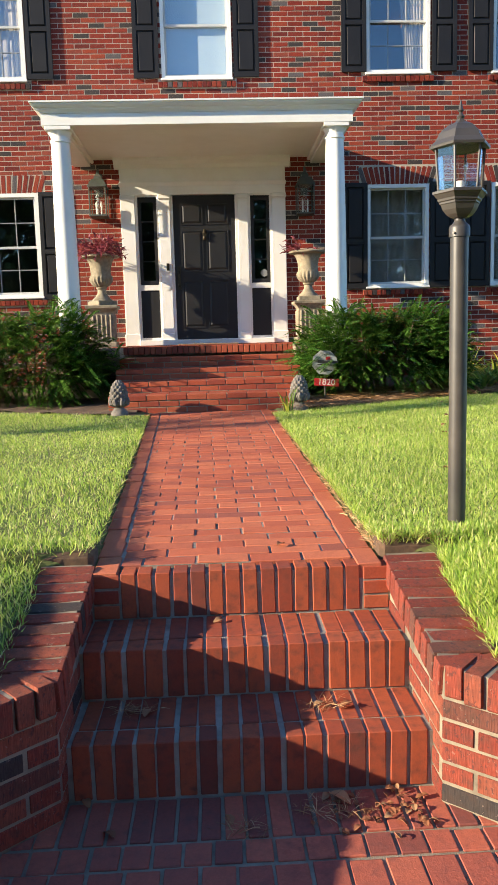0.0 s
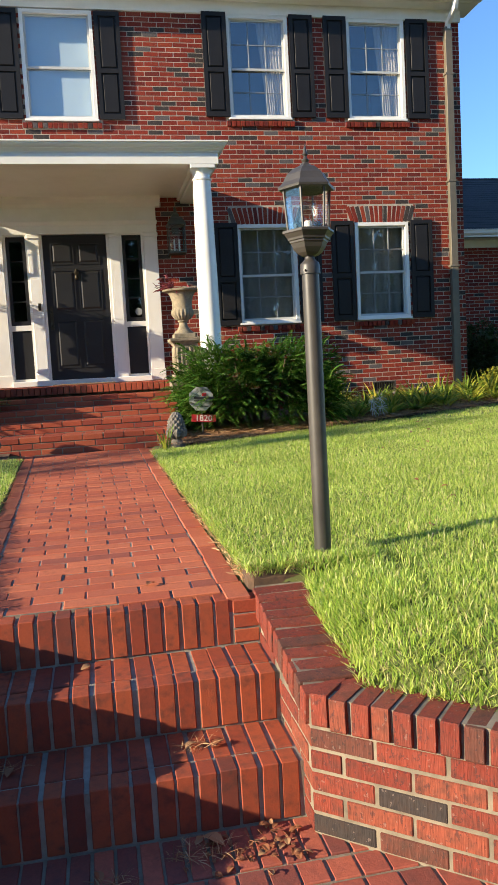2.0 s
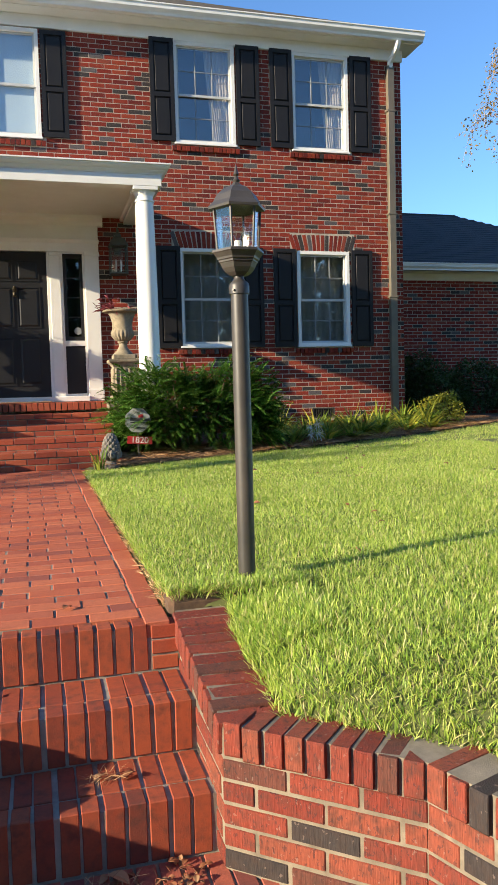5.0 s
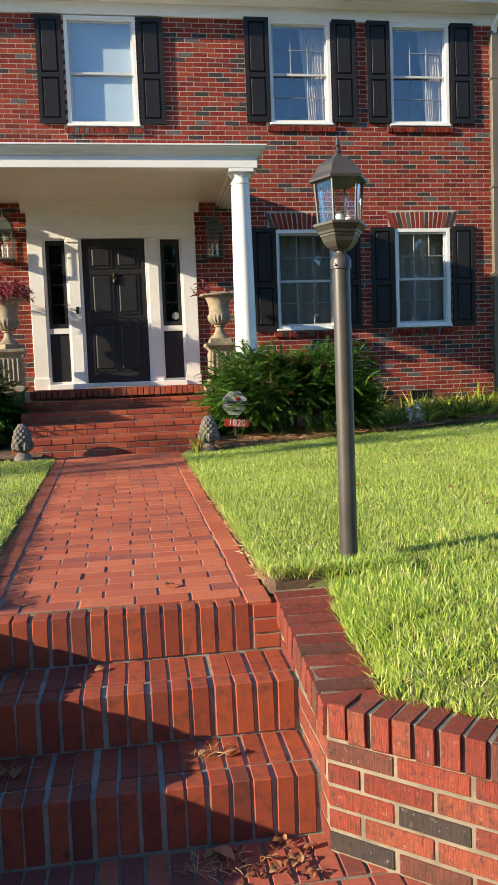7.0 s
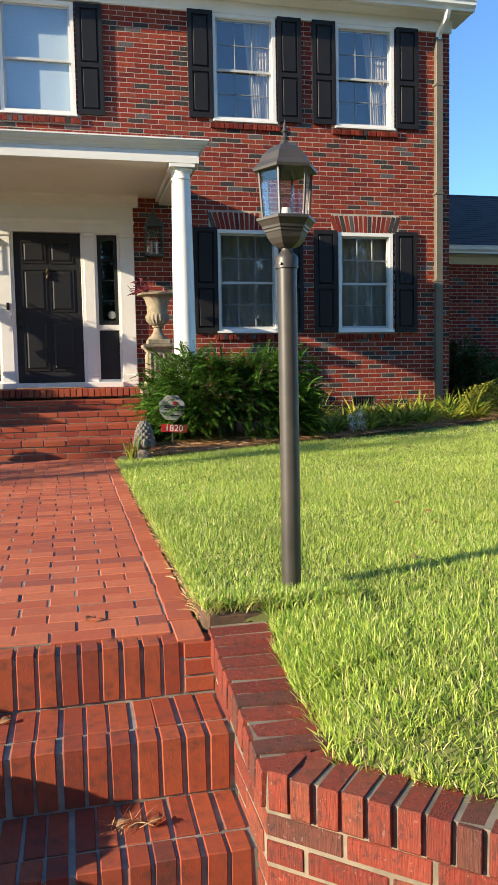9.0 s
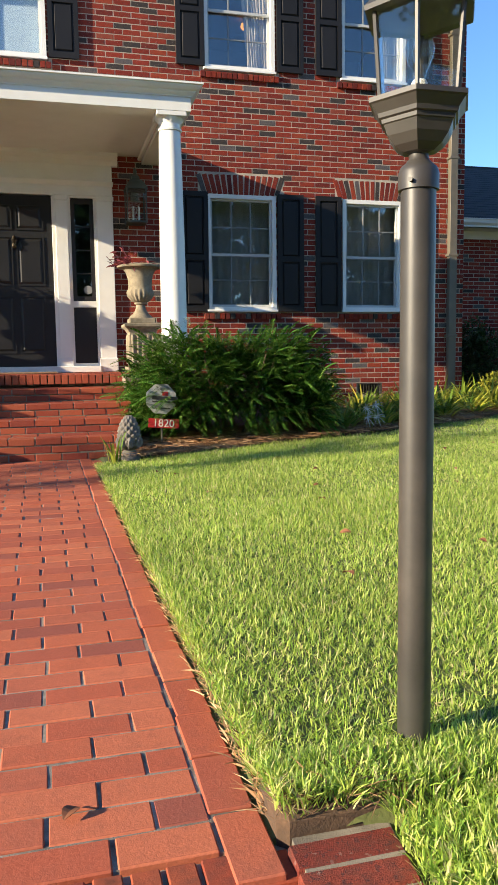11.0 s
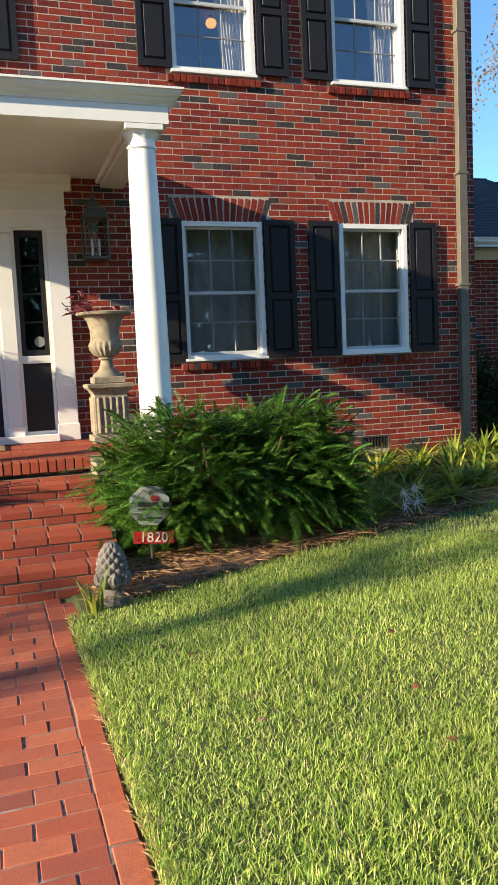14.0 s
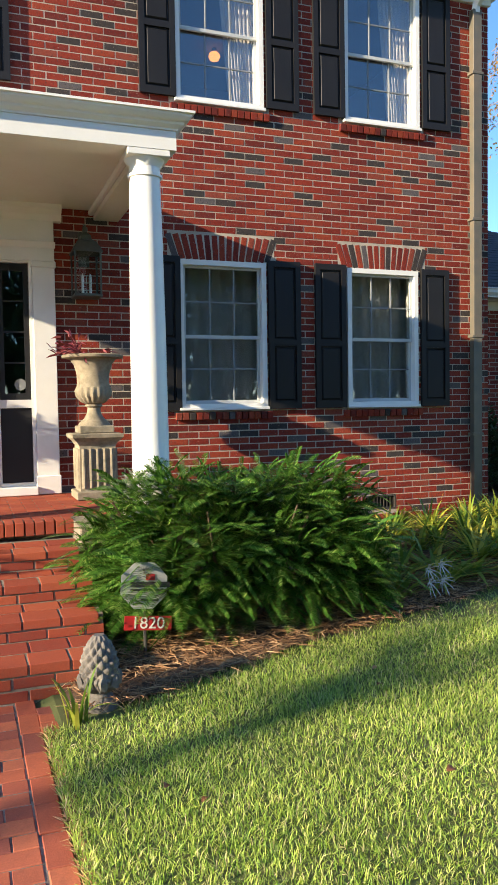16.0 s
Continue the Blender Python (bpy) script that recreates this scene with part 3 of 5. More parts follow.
Vw, Fw = holes_grid(HX0, HX1, 0.4, TOPZ, holes, FY + 0.0028, FY + 0.25)
front = tagged(raw("wall_front", Vw, Fw, MORTAR), "red brick house front with scattered dark burnt bricks", "wall", kind="structure")
for nm, d in (("wall_east", (HX1 - 0.25, HX1 - 0.001, FY + 0.25, 19, 0.4, TOPZ)), ("wall_west", (HX0, HX0 + 0.25, FY + 0.25, 19, 0.4, TOPZ)), ("wall_back", (HX0, HX1, 19, 19.25, 0.4, TOPZ)),
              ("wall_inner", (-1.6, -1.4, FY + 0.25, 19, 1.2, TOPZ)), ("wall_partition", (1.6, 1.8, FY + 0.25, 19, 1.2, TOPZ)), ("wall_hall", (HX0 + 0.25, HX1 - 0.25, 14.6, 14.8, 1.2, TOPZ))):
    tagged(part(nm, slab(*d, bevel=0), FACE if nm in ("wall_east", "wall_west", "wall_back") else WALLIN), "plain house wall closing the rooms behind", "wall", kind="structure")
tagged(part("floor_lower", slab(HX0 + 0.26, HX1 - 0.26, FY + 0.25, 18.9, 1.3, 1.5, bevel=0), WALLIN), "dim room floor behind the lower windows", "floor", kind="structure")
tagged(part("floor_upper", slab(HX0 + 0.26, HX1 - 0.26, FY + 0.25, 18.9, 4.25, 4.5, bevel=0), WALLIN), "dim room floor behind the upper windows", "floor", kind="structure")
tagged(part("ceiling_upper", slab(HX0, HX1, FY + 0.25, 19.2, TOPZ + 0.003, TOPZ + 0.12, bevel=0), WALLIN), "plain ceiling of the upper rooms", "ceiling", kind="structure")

# frieze, soffit, gutter and roof
tagged(part("trim_frieze", slab(HX0, HX1 + 0.02, FY - 0.03, FY + 0.01, 6.70, 6.869, bevel=0.004), WHITE), "white painted frieze board under the eaves", "trim", kind="structure")
tagged(part("trim_soffit", slab(HX0, HX1 + 0.20, FY - 0.27, FY + 0.2, 6.87, 6.89, bevel=0), WHITE), "white painted soffit under the roof edge", "trim", kind="structure")
GUT = [(FY - 0.27, 6.88), (FY - 0.35, 6.88), (FY - 0.36, 6.91), (FY - 0.405, 6.95), (FY - 0.41, 7.0), (FY - 0.425, 7.005), (FY - 0.425, 7.02), (FY - 0.27, 7.02)]
tagged(part("trim_gutter", profile_run(GUT, HX0, HX1 + 0.22), WHITE), "white ogee gutter along the eaves", "gutter", kind="structure")
bm = bmesh.new()
for k in range(30):
    y0, z0 = FY - 0.36 + 0.14 * k, 7.01 + 0.075 * k
    profile_run([(y0, z0), (y0, z0 + 0.018), (y0 + 0.16, z0 + 0.092), (y0 + 0.16, z0 + 0.05)], HX0, HX1 + 0.22 - 0.14 * k, bm)
tagged(part("roof_main", bm, SHINGLE), "grey shingle roof in overlapping courses", "roof", kind="structure")

# downspout
ds = thing("downspout", (5.79, FY - 0.06, 1.0), "brown painted square downspout on the brick corner", "downspout")
part("pipe", slab(-0.055, 0.055, -0.04, 0.04, 0.0, 5.60), COPPER, ds)
part("elbow", tube([(0, 0, 5.58), (0, -0.02, 5.66), (0.02, -0.22, 5.80), (0.02, -0.27, 5.89)], 0.05, 6), WHITE, ds, "white painted elbow under the gutter")
for z in (0.9, 2.0, 3.3, 4.9):
    part("strap", slab(-0.075, 0.075, -0.046, 0.052, z, z + 0.03), COPPER, ds)


# windows
def window(k, a, b, z0, z1, muntins=True, curtain=""):
    w, h = b - a, z1 - z0
    ob = tagged(part("window_%d" % k, holes_bm([(0.05, w - 0.05, 0.05, h - 0.05)], w, h, 0.0, 0.16), WHITE), "white sash window with small panes and dark room behind" if muntins else "white sash window with a pale blue blind drawn", "window", kind="structure")
    ob.matrix_basis = pose(a, FY - 0.022, z0)
    mid = h * 0.49
    for nm, za, zb, yy in (("lower_sash", 0.052, mid + 0.02, 0.075), ("upper_sash", mid - 0.018, h - 0.052, 0.045)):
        bm = holes_bm([(0.078, w - 0.078, za + 0.032, zb - 0.024)], w - 0.052, zb, 0, 0.028, 0.052, za)
        for v in bm.verts:
            v.co.y += yy
        sash = part(nm, bm, SASH, ob)
        x0, x1, y0, y1 = 0.078, w - 0.078, za + 0.032, zb - 0.024
        pane = part("pane", slab(x0 - 0.01, x1 + 0.01, yy + 0.012, yy + 0.016, y0 - 0.01, y1 + 0.01, bevel=0), GLASS, sash)
        pane.visible_shadow = False
        if muntins:
            for i in (1, 2):
                x = x0 + (x1 - x0) * i / 3
                part("muntin", slab(x - 0.007, x + 0.007, yy + 0.004, yy + 0.024, y0, y1, bevel=0.001), MUNTIN, sash)
            z = (y0 + y1) / 2
            part("muntin", slab(x0, x1, yy + 0.005, yy + 0.023, z - 0.007, z + 0.007, bevel=0.001), MUNTIN, sash)
    part("sill", slab(-0.012, w + 0.012, -0.028, 0.05, -0.014, 0.014), WHITE, ob)
    # brick sill, rowlock on edge
    n = round((w + 0.12) / 0.0685)
    for i in range(n):
        lay(ob, FACE, (0.15, 0.058, 0.07), pose(-0.055 + (i + 0.5) * (w + 0.11) / n, 0.055, -0.062, 9, 0, 0) @ pose(0, 0, 0, 0, 0, 90), 0.001, 0.3)
    if curtain:
        x0, x1 = {"right": (w * 0.52, w - 0.06), "both": (w * 0.05, w * 0.95), "left": (0.06, w * 0.3)}[curtain]
        V, F, n = [], [], 40
        for i in range(n + 1):
            x = x0 + (x1 - x0) * i / n
            yy = 0.135 + 0.006 * math.sin(i * 1.25) + 0.003 * math.sin(i * 2.7)
            drift = (0.12 if curtain == "right" else 0.0) * (1 - i / n)
            V += [(x + drift, yy, 0.05), (x, yy, h * 0.97)]
        F = [(2 * i, 2 * i + 2, 2 * i + 3, 2 * i + 1) for i in range(n)]
        c = raw("curtain", V, F, CLOTH)
        c.matrix_basis = pose(a, FY - 0.022, z0)
        c.modifiers.new("thick", "SOLIDIFY").thickness = 0.003
        tagged(c, "pale sheer curtain hanging inside the window", "curtain")
    if not muntins:
        bl = part("roller_blind", slab(a + 0.05, b - 0.05, FY + 0.095, FY + 0.099, z0 + 0.04, z1 - 0.04, bevel=0), BLIND)
        tagged(bl, "pale blue fabric blind drawn behind the glass", "blind")
    return ob


def holes_bm(hs, x1, z1, y0, y1, x0=0.0, z0=0.0):
    V, F = holes_grid(x0, x1, z0, z1, hs, y0, y1)
    bm = bmesh.new()
    vs = [bm.verts.new(v) for v in V]
    for f in F:
        bm.faces.new([vs[i] for i in f])
    bmesh.ops.remove_doubles(bm, verts=bm.verts[:], dist=1e-5)
    return bm


for k, (w, cur, mun) in enumerate(zip(WIN_UP + WIN_LOW, ("right", "right", "", "both", "both", "both", "left"), (True, True, False, True, True, True, True))):
    window(k + 1, *w, muntins=mun, curtain=cur if k not in (4, 5) else "")
# gauzy curtains set back in the lower rooms
for a, b, z0, z1 in WIN_LOW[:2]:
    n = 60
    V = []
    for i in range(n + 1):
        x = a - 0.25 + (b - a + 0.5) * i / n
        yy = FY + 0.30 + 0.012 * math.sin(i * 0.9)
        V += [(x, yy, 1.5), (x, yy, z1 + 0.05)]
    c = raw("curtain", V, [(2 * i, 2 * i + 2, 2 * i + 3, 2 * i + 1) for i in range(n)], painted("grey_gauze", (0.50, 0.49, 0.45), 0.9, 0.3, 6, 100, 0.3))
    c.modifiers.new("thick", "SOLIDIFY").thickness = 0.003
    tagged(c, "grey gauze curtain hanging behind the window", "curtain")
lampglobe = thing("ceiling_lamp", (3.42, 13.4, 6.74), "small lit amber ceiling lamp in the upstairs room", "ceiling lamp")
part("rod", tube([(0, 0, 0), (0, 0, -0.05)], 0.03), BRASS, lampglobe)
part("shade", lathe([(0.02, -0.15), (0.055, -0.14), (0.075, -0.10), (0.06, -0.06), (0.03, -0.04)], 16), LAMPGLOW, lampglobe)


# shutters
def shutter(w, h):
    ob = thing("shutter", (0, 0, 0), "black painted panelled wooden shutter beside a window", "shutter", "window shutters")
    m = 0.45
    part("frame", holes_bm([(0.055, w - 0.055, 0.07, h * m - 0.03), (0.055, w - 0.055, h * m + 0.03, h - 0.06)], w, h, 0, 0.035), BLACK, ob)
    part("backing", slab(0.03, w - 0.03, 0.022, 0.032, 0.03, h - 0.03, bevel=0), BLACK, ob)
    for z0, z1 in ((0.07, h * m - 0.03), (h * m + 0.03, h - 0.06)):
        bm = slab(0.062, w - 0.062, 0.004, 0.03, z0 + 0.008, z1 - 0.008, bevel=0)
        for v in bm.verts:
            if v.co.y < 0.01:
                v.co.x += 0.022 * (1 if v.co.x < w / 2 else -1)
                v.co.z += 0.022 * (1 if v.co.z < (z0 + z1) / 2 else -1)
        part("panel", bm, BLACK, ob)
    return ob


first = {}
for xs, z0, h in (((2.0, 3.295, 3.82, 5.12, -0.93, 0.475, -2.40), 5.26, 1.46), ((2.0, 3.285, 3.81, 5.095, -2.36), 2.24, 1.5)):
    for x in xs:
        w = 0.355
        at = pose(x, FY - 0.042, z0 - (0.05 if x < 1.5 else 0), jit.uniform(-0.2, 0.2), jit.uniform(-0.3, 0.3), 0)
        if h not in first:
            first[h] = shutter(w, h)
            first[h].matrix_basis = at
        else:
            copy_thing(first[h], at)

# jack arches of splayed bricks
for a, b, z0, z1 in WIN_LOW:
    arch = tagged(part("trim_arch", slab(a - 0.10, b + 0.10, FY + 0.0005, FY + 0.0024, z1, z1 + 0.255, bevel=0), MORTAR), "flat arch of splayed red bricks over a window", "arch", kind="structure")
    n = 15
    for i in range(n):
        u = (i + 0.5) / n * 2 - 1
        lean = u * 20
        lay(arch, FACE, (0.245, 0.06, 0.0555 + 0.005 * abs(u)), pose((a + b) / 2 + u * ((b - a) / 2 + 0.095), FY + 0.028, z1 + 0.127, 0, lean, 0) @ pose(0, 0, 0, 0, 90, 0), 0.001, 0.4)

# crawl-space vent
vent = thing("foundation_vent", (4.59, FY, 1.12), "small dark iron foundation vent low in the brick wall", "vent")
part("frame", holes_bm([(0.02, 0.36, 0.02, 0.14)], 0.38, 0.16, 0, 0.05), BRONZE, vent).location.x = -0.19
for i in range(9):
    part("bar", slab(-0.16 + 0.04 * i - 0.004, -0.16 + 0.04 * i + 0.004, 0.01, 0.02, 0.01, 0.15, bevel=0), BRONZE, vent)
part("backing", slab(-0.19, 0.19, 0.15, 0.16, 0, 0.16, bevel=0), SIGNK, vent)

# ---- entrance ----
ent = tagged(part("door_1", slab(-0.46, 0.435, FY - 0.01, FY + 0.035, 1.565, 3.61, bevel=0.002), DOORB), "black six-panel front door, closed, with brass handle", "door", kind="structure")
for x0, x1 in ((-0.335, -0.055), (0.03, 0.31)):
    for z0, z1 in ((1.75, 2.40), (2.56, 3.10), (3.22, 3.48)):
        bm = slab(x0, x1, FY - 0.022, FY - 0.008, z0, z1, bevel=0)
        for v in bm.verts:
            if v.co.y < FY - 0.015:
                v.co.x += 0.03 * (1 if v.co.x < (x0 + x1) / 2 else -1)
                v.co.z += 0.03 * (1 if v.co.z < (z0 + z1) / 2 else -1)
        part("panel", bm, DOORB, ent)
        part("moulding", holes_bm([(x0 - 0.006, x1 + 0.006, z0 - 0.006, z1 + 0.006)], x1 + 0.022, z1 + 0.022, FY - 0.02, FY - 0.008, x0 - 0.022, z0 - 0.022), DOORB, ent)
part("door_handle", tube([(-0.40, FY - 0.02, 2.33), (-0.40, FY - 0.07, 2.36), (-0.40, FY - 0.07, 2.50), (-0.40, FY - 0.02, 2.54)], 0.011), BRASS, ent, "aged brass pull handle")
part("handle_plate", slab(-0.425, -0.375, FY - 0.022, FY - 0.01, 2.28, 2.62), BRASS, ent)
part("door_knocker", lathe([(0.02, 0), (0.03, 0.02), (0.018, 0.06), (0.034, 0.10), (0.012, 0.15)], 12, cx=-0.012, cy=FY - 0.03, z=2.98), BRASS, ent)


def pilaster(x0, x1, z1=3.62):
    ob = part("trim_pilaster", slab(x0, x1, FY - 0.045, FY + 0.05, 1.50, z1, bevel=0.004), WHITE)
    part("plinth", slab(x0 - 0.012, x1 + 0.012, FY - 0.062, FY + 0.04, 1.488, 1.66, bevel=0.006), WHITE, ob)
    part("cap", slab(x0 - 0.012, x1 + 0.012, FY - 0.062, FY + 0.04, z1 - 0.06, z1 + 0.004, bevel=0.01), WHITE, ob)
    return tagged(ob, "white painted flat pilaster beside the entrance", "pilaster", kind="structure")


for x0, x1 in ((-1.20, -1.0), (-0.66, -0.50), (0.475, 0.62), (0.965, 1.165)):
    pilaster(x0, x1)
for x0, x1 in ((-0.50, -0.458), (0.433, 0.475)):
    tagged(part("trim_jamb", slab(x0, x1, FY - 0.03, FY + 0.05, 1.5, 3.62), WHITE), "white door jamb", "jamb", kind="structure")
tagged(part("trim_head", slab(-1.2, 1.165, FY - 0.04, FY + 0.05, 3.62, 4.10, bevel=0.003), WHITE), "white painted entablature over the door", "trim", kind="structure")
tagged(part("trim_head_band", profile_run([(FY - 0.06, 3.76), (FY - 0.08, 3.79), (FY - 0.042, 3.79), (FY - 0.042, 3.74)], -1.21, 1.175), WHITE), "white moulding across the entablature", "trim", kind="structure")
CROWN = [(FY, 3.98), (FY - 0.045, 3.99), (FY - 0.07, 4.04), (FY - 0.13, 4.08), (FY - 0.14, 4.12), (FY, 4.12)]
tagged(part("trim_head_crown", profile_run(CROWN, -1.27, 1.235), WHITE), "white crown moulding above the entrance", "trim", kind="structure")
tagged(part("door_sill", slab(-1.0, 0.965, FY - 0.10, FY + 0.05, 1.487, 1.565, bevel=0.006), WHITE), "white wooden threshold under the door", "threshold", kind="structure")
for k, (x0, x1) in enumerate(((-0.998, -0.662), (0.622, 0.963))):
    sl = tagged(part("window_side_%d" % (k + 1), holes_bm([(x0 + 0.035, x1 - 0.03, 2.36, 3.60), (x0 + 0.035, x1 - 0.03, 1.60, 2.285)], x1, 3.62, FY - 0.02, FY + 0.04, x0, 1.565), WHITE), "narrow dark sidelight with black panel below", "sidelight", kind="structure")
    a, b = x0 + 0.037, x1 - 0.032
    part("lower_panel", slab(a, b, FY + 0.0, FY + 0.02, 1.602, 2.283), DOORB, sl, "black wooden panel")
    part("sash", holes_bm([(a + 0.045, b - 0.045, 2.42, 3.53)], b, 3.597, FY + 0.0, FY + 0.03, a, 2.363), DOORB, sl, "black narrow sash")
    for z in (2.69, 2.97, 3.25):
        part("muntin", slab(a + 0.045, b - 0.045, FY + 0.012, FY + 0.026, z, z + 0.016, bevel=0.001), DOORB, sl)
    pn = part("pane", slab(a + 0.03, b - 0.03, FY + 0.016, FY + 0.02, 2.40, 3.55, bevel=0), GLASS, sl)
    pn.visible_shadow = False
    if k:
        part("sticker", lathe([(0.055, 0.0), (0.055, 0.003)], 8), SIGNW, sl, "round grey alarm sticker").matrix_basis = pose((a + b) / 2 + 0.045, FY + 0.011, 2.50, 90)
bell = tagged(part("doorbell", slab(-0.575, -0.535, FY - 0.066, FY - 0.046, 2.56, 2.66), BRASS), "small brass doorbell plate on the pilaster", "doorbell")
mat_ = tagged(part("door_mat", slab(-0.42, 0.42, FY - 0.72, FY - 0.22, PZ + 0.0, PZ + 0.018, bevel=0.005), WOOD), "brown woven doormat before the front door", "doormat")

# ---- portico: columns, beam, cornice, ceiling ----


def column(x):
    ob = thing("column", (x, 9.42, PZ), "white painted round porch column with turned capital", "column", "porch columns")
    H = 4.03 - PZ
    part("base", slab(-0.17, 0.17, -0.17, 0.17, 0, 0.06, bevel=0.006), WHITE, ob)
    part("shaft", lathe([(0.155, 0.06), (0.16, 0.09), (0.145, 0.12), (0.132, 0.14), (0.13, 0.6), (0.125, 1.3), (0.115, 2.0), (0.107, H - 0.17), (0.12, H - 0.165), (0.12, H - 0.145), (0.108, H - 0.14), (0.108, H - 0.10)], 40), WHITE, ob, smooth=True)
    part("capital", lathe([(0.109, H - 0.101), (0.112, H - 0.09), (0.136, H - 0.055), (0.14, H - 0.045)], 40), WHITE, ob, smooth=True)
    part("abacus", slab(-0.148, 0.148, -0.148, 0.148, H - 0.045, H, bevel=0.004), WHITE, ob)
    return ob


c1 = column(1.578)
copy_thing(c1, pose(-1.645, 9.42, PZ))
bm = bmesh.new()
box(bm, -1.83, 1.77, 9.27, 9.50, 4.031, 4.16)
box(bm, -1.83, -1.60, 9.501, FY - 0.001, 4.031, 4.16)
box(bm, 1.54, 1.77, 9.501, FY - 0.001, 4.031, 4.16)
tagged(part("trim_beam", bm, WHITE), "white boxed beam round the porch roof", "beam", kind="structure")


def cornice_ring(offsets, name):
    bm = bmesh.new()
    rows = []
    for o, z in offsets:
        rows.append([bm.verts.new(v) for v in ((-1.83 - o, FY - 0.001, z), (-1.83 - o, 9.27 - o, z), (1.77 + o, 9.27 - o, z), (1.77 + o, FY - 0.001, z))])
    for a, b in zip(rows, rows[1:]):
        for i in range(3):
            bm.faces.new((a[i], a[i + 1], b[i + 1], b[i]))
    bm.faces.new(rows[0])
    bm.faces.new(rows[-1])
    return part(name, bm, WHITE)


tagged(cornice_ring([(0.01, 4.161), (0.012, 4.172), (0.042, 4.195), (0.046, 4.21), (0.068, 4.217), (0.09, 4.24), (0.094, 4.256), (0.108, 4.258), (0.108, 4.274), (0.0, 4.29)], "trim_cornice"), "white stepped crown cornice round the porch roof", "cornice", kind="structure")
tagged(part("ceiling_porch", slab(-1.60, 1.54, 9.5, FY - 0.001, 4.12, 4.15, bevel=0), WHITE), "white boarded porch ceiling", "ceiling", kind="structure")
for nm, d in (("trim_cove_front", (-1.6, 1.54, 9.5, 9.55)), ("trim_cove_east", (1.49, 1.54, 9.551, FY)), ("trim_cove_west", (-1.6, -1.55, 9.551, FY))):
    tagged(part(nm, slab(*d, 4.07, 4.119, bevel=0.012), WHITE), "white cove moulding at the porch ceiling", "trim", kind="structure")

# ---- wing at the side ----
WY = 14.0
wing = tagged(part("wall_wing", slab(HX1, 13.2, WY + 0.0028, WY + 6, 0.4, 3.75, bevel=0), MORTAR), "lower side wing wall of dark red brick", "wall", kind="structure")
wb = joined_bricks("brickwork", courses(HX1 + 0.02, 11.2, 1.0, 3.73, []), WY, 0.02, FACE, wing, 9)
tagged(part("trim_wing_frieze", slab(HX1, 13.2, WY - 0.03, WY + 0.01, 3.69, 3.829, bevel=0.004), WHITE), "cream frieze board under the wing eaves", "trim", kind="structure")
tagged(part("trim_wing_soffit", slab(HX1, 13.4, WY - 0.42, WY + 0.1, 3.83, 3.85, bevel=0), WHITE), "cream soffit under the wing roof", "trim", kind="structure")
tagged(part("trim_wing_gutter", profile_run([(p[0] + WY - FY - 0.05, p[1] - 3.05) for p in GUT], HX1, 13.5), WHITE), "white gutter on the side wing", "gutter", kind="structure")
bm = bmesh.new()
for k in range(24):
    y0, z0 = WY - 0.4 + 0.14 * k, 3.95 + 0.0735 * k
    profile_run([(y0, z0), (y0, z0 + 0.016), (y0 + 0.16, z0 + 0.09), (y0 + 0.16, z0 + 0.05)], HX1, 13.5 - 0.14 * k, bm)
box(bm, HX1, 10.2, 16.9, 17.1, 5.63, 5.73)
tagged(part("roof_wing", bm, SHINGLE2), "dark shingle hip roof of the side wing", "roof", kind="structure")

# ---- lamp post by the steps ----
lp = thing("lamp_post", (1.047, 3.055, 0.815), "dark bronze lamp post with six-sided glass lantern in the lawn", "lamp post")
part("pole", lathe([(0.0355, -0.08), (0.0355, 1.196)], 28), BRONZE, lp, smooth=True)
part("collar", lathe([(0.041, 1.195), (0.041, 1.232), (0.037, 1.243), (0.026, 1.253), (0.020, 1.262), (0.020, 1.275)], 28), BRONZE, lp, smooth=True)
part("screw", lathe([(0.005, 0), (0.005, 0.008)], 10), BRONZE, lp).matrix_basis = pose(-0.03, -0.028, 1.21, 90, 0, -45)
lp.scale = (1.0, 1.0, 0.93)
T0 = radians(0)
part("cup", lathe([(0.018, 1.270), (0.036, 1.274), (0.054, 1.287), (0.068, 1.306), (0.077, 1.328), (0.081, 1.330), (0.082, 1.338), (0.088, 1.341), (0.090, 1.350), (0.104, 1.368), (0.109, 1.371), (0.109, 1.381), (0.092, 1.386)], 6, turn=T0), BRONZE, lp)
part("roof", lathe([(0.090, 1.556), (0.118, 1.555), (0.120, 1.565), (0.098, 1.588), (0.082, 1.62), (0.055, 1.645), (0.022, 1.662), (0.012, 1.675)], 6, turn=T0), BRONZE, lp)
part("finial", lathe([(0.012, 1.674), (0.016, 1.683), (0.009, 1.69), (0.006, 1.70), (0.012, 1.708), (0.008, 1.716), (0.005, 1.735), (0.001, 1.752)], 12), BRONZE, lp, smooth=True)
for i in range(6):
    a = T0 + math.pi / 3 * i
    b = a + math.pi / 3
    ra, rb = 0.086, 0.098
    part("corner_bar", tube([(ra * math.cos(a), ra * math.sin(a), 1.38), (rb * math.cos(a), rb * math.sin(a), 1.56)], 0.0048, 5), BRONZE, lp)
    p = [(ra * 0.97 * math.cos(a), ra * 0.97 * math.sin(a), 1.384), (ra * 0.97 * math.cos(b), ra * 0.97 * math.sin(b), 1.384), (rb * 0.97 * math.cos(b), rb * 0.97 * math.sin(b), 1.556), (rb * 0.97 * math.cos(a), rb * 0.97 * math.sin(a), 1.556)]
    g = raw("pane", p, [(0, 1, 2, 3)], CLEAR, lp)
    g.visible_shadow = False
    g.modifiers.new("thick", "SOLIDIFY").thickness = 0.002
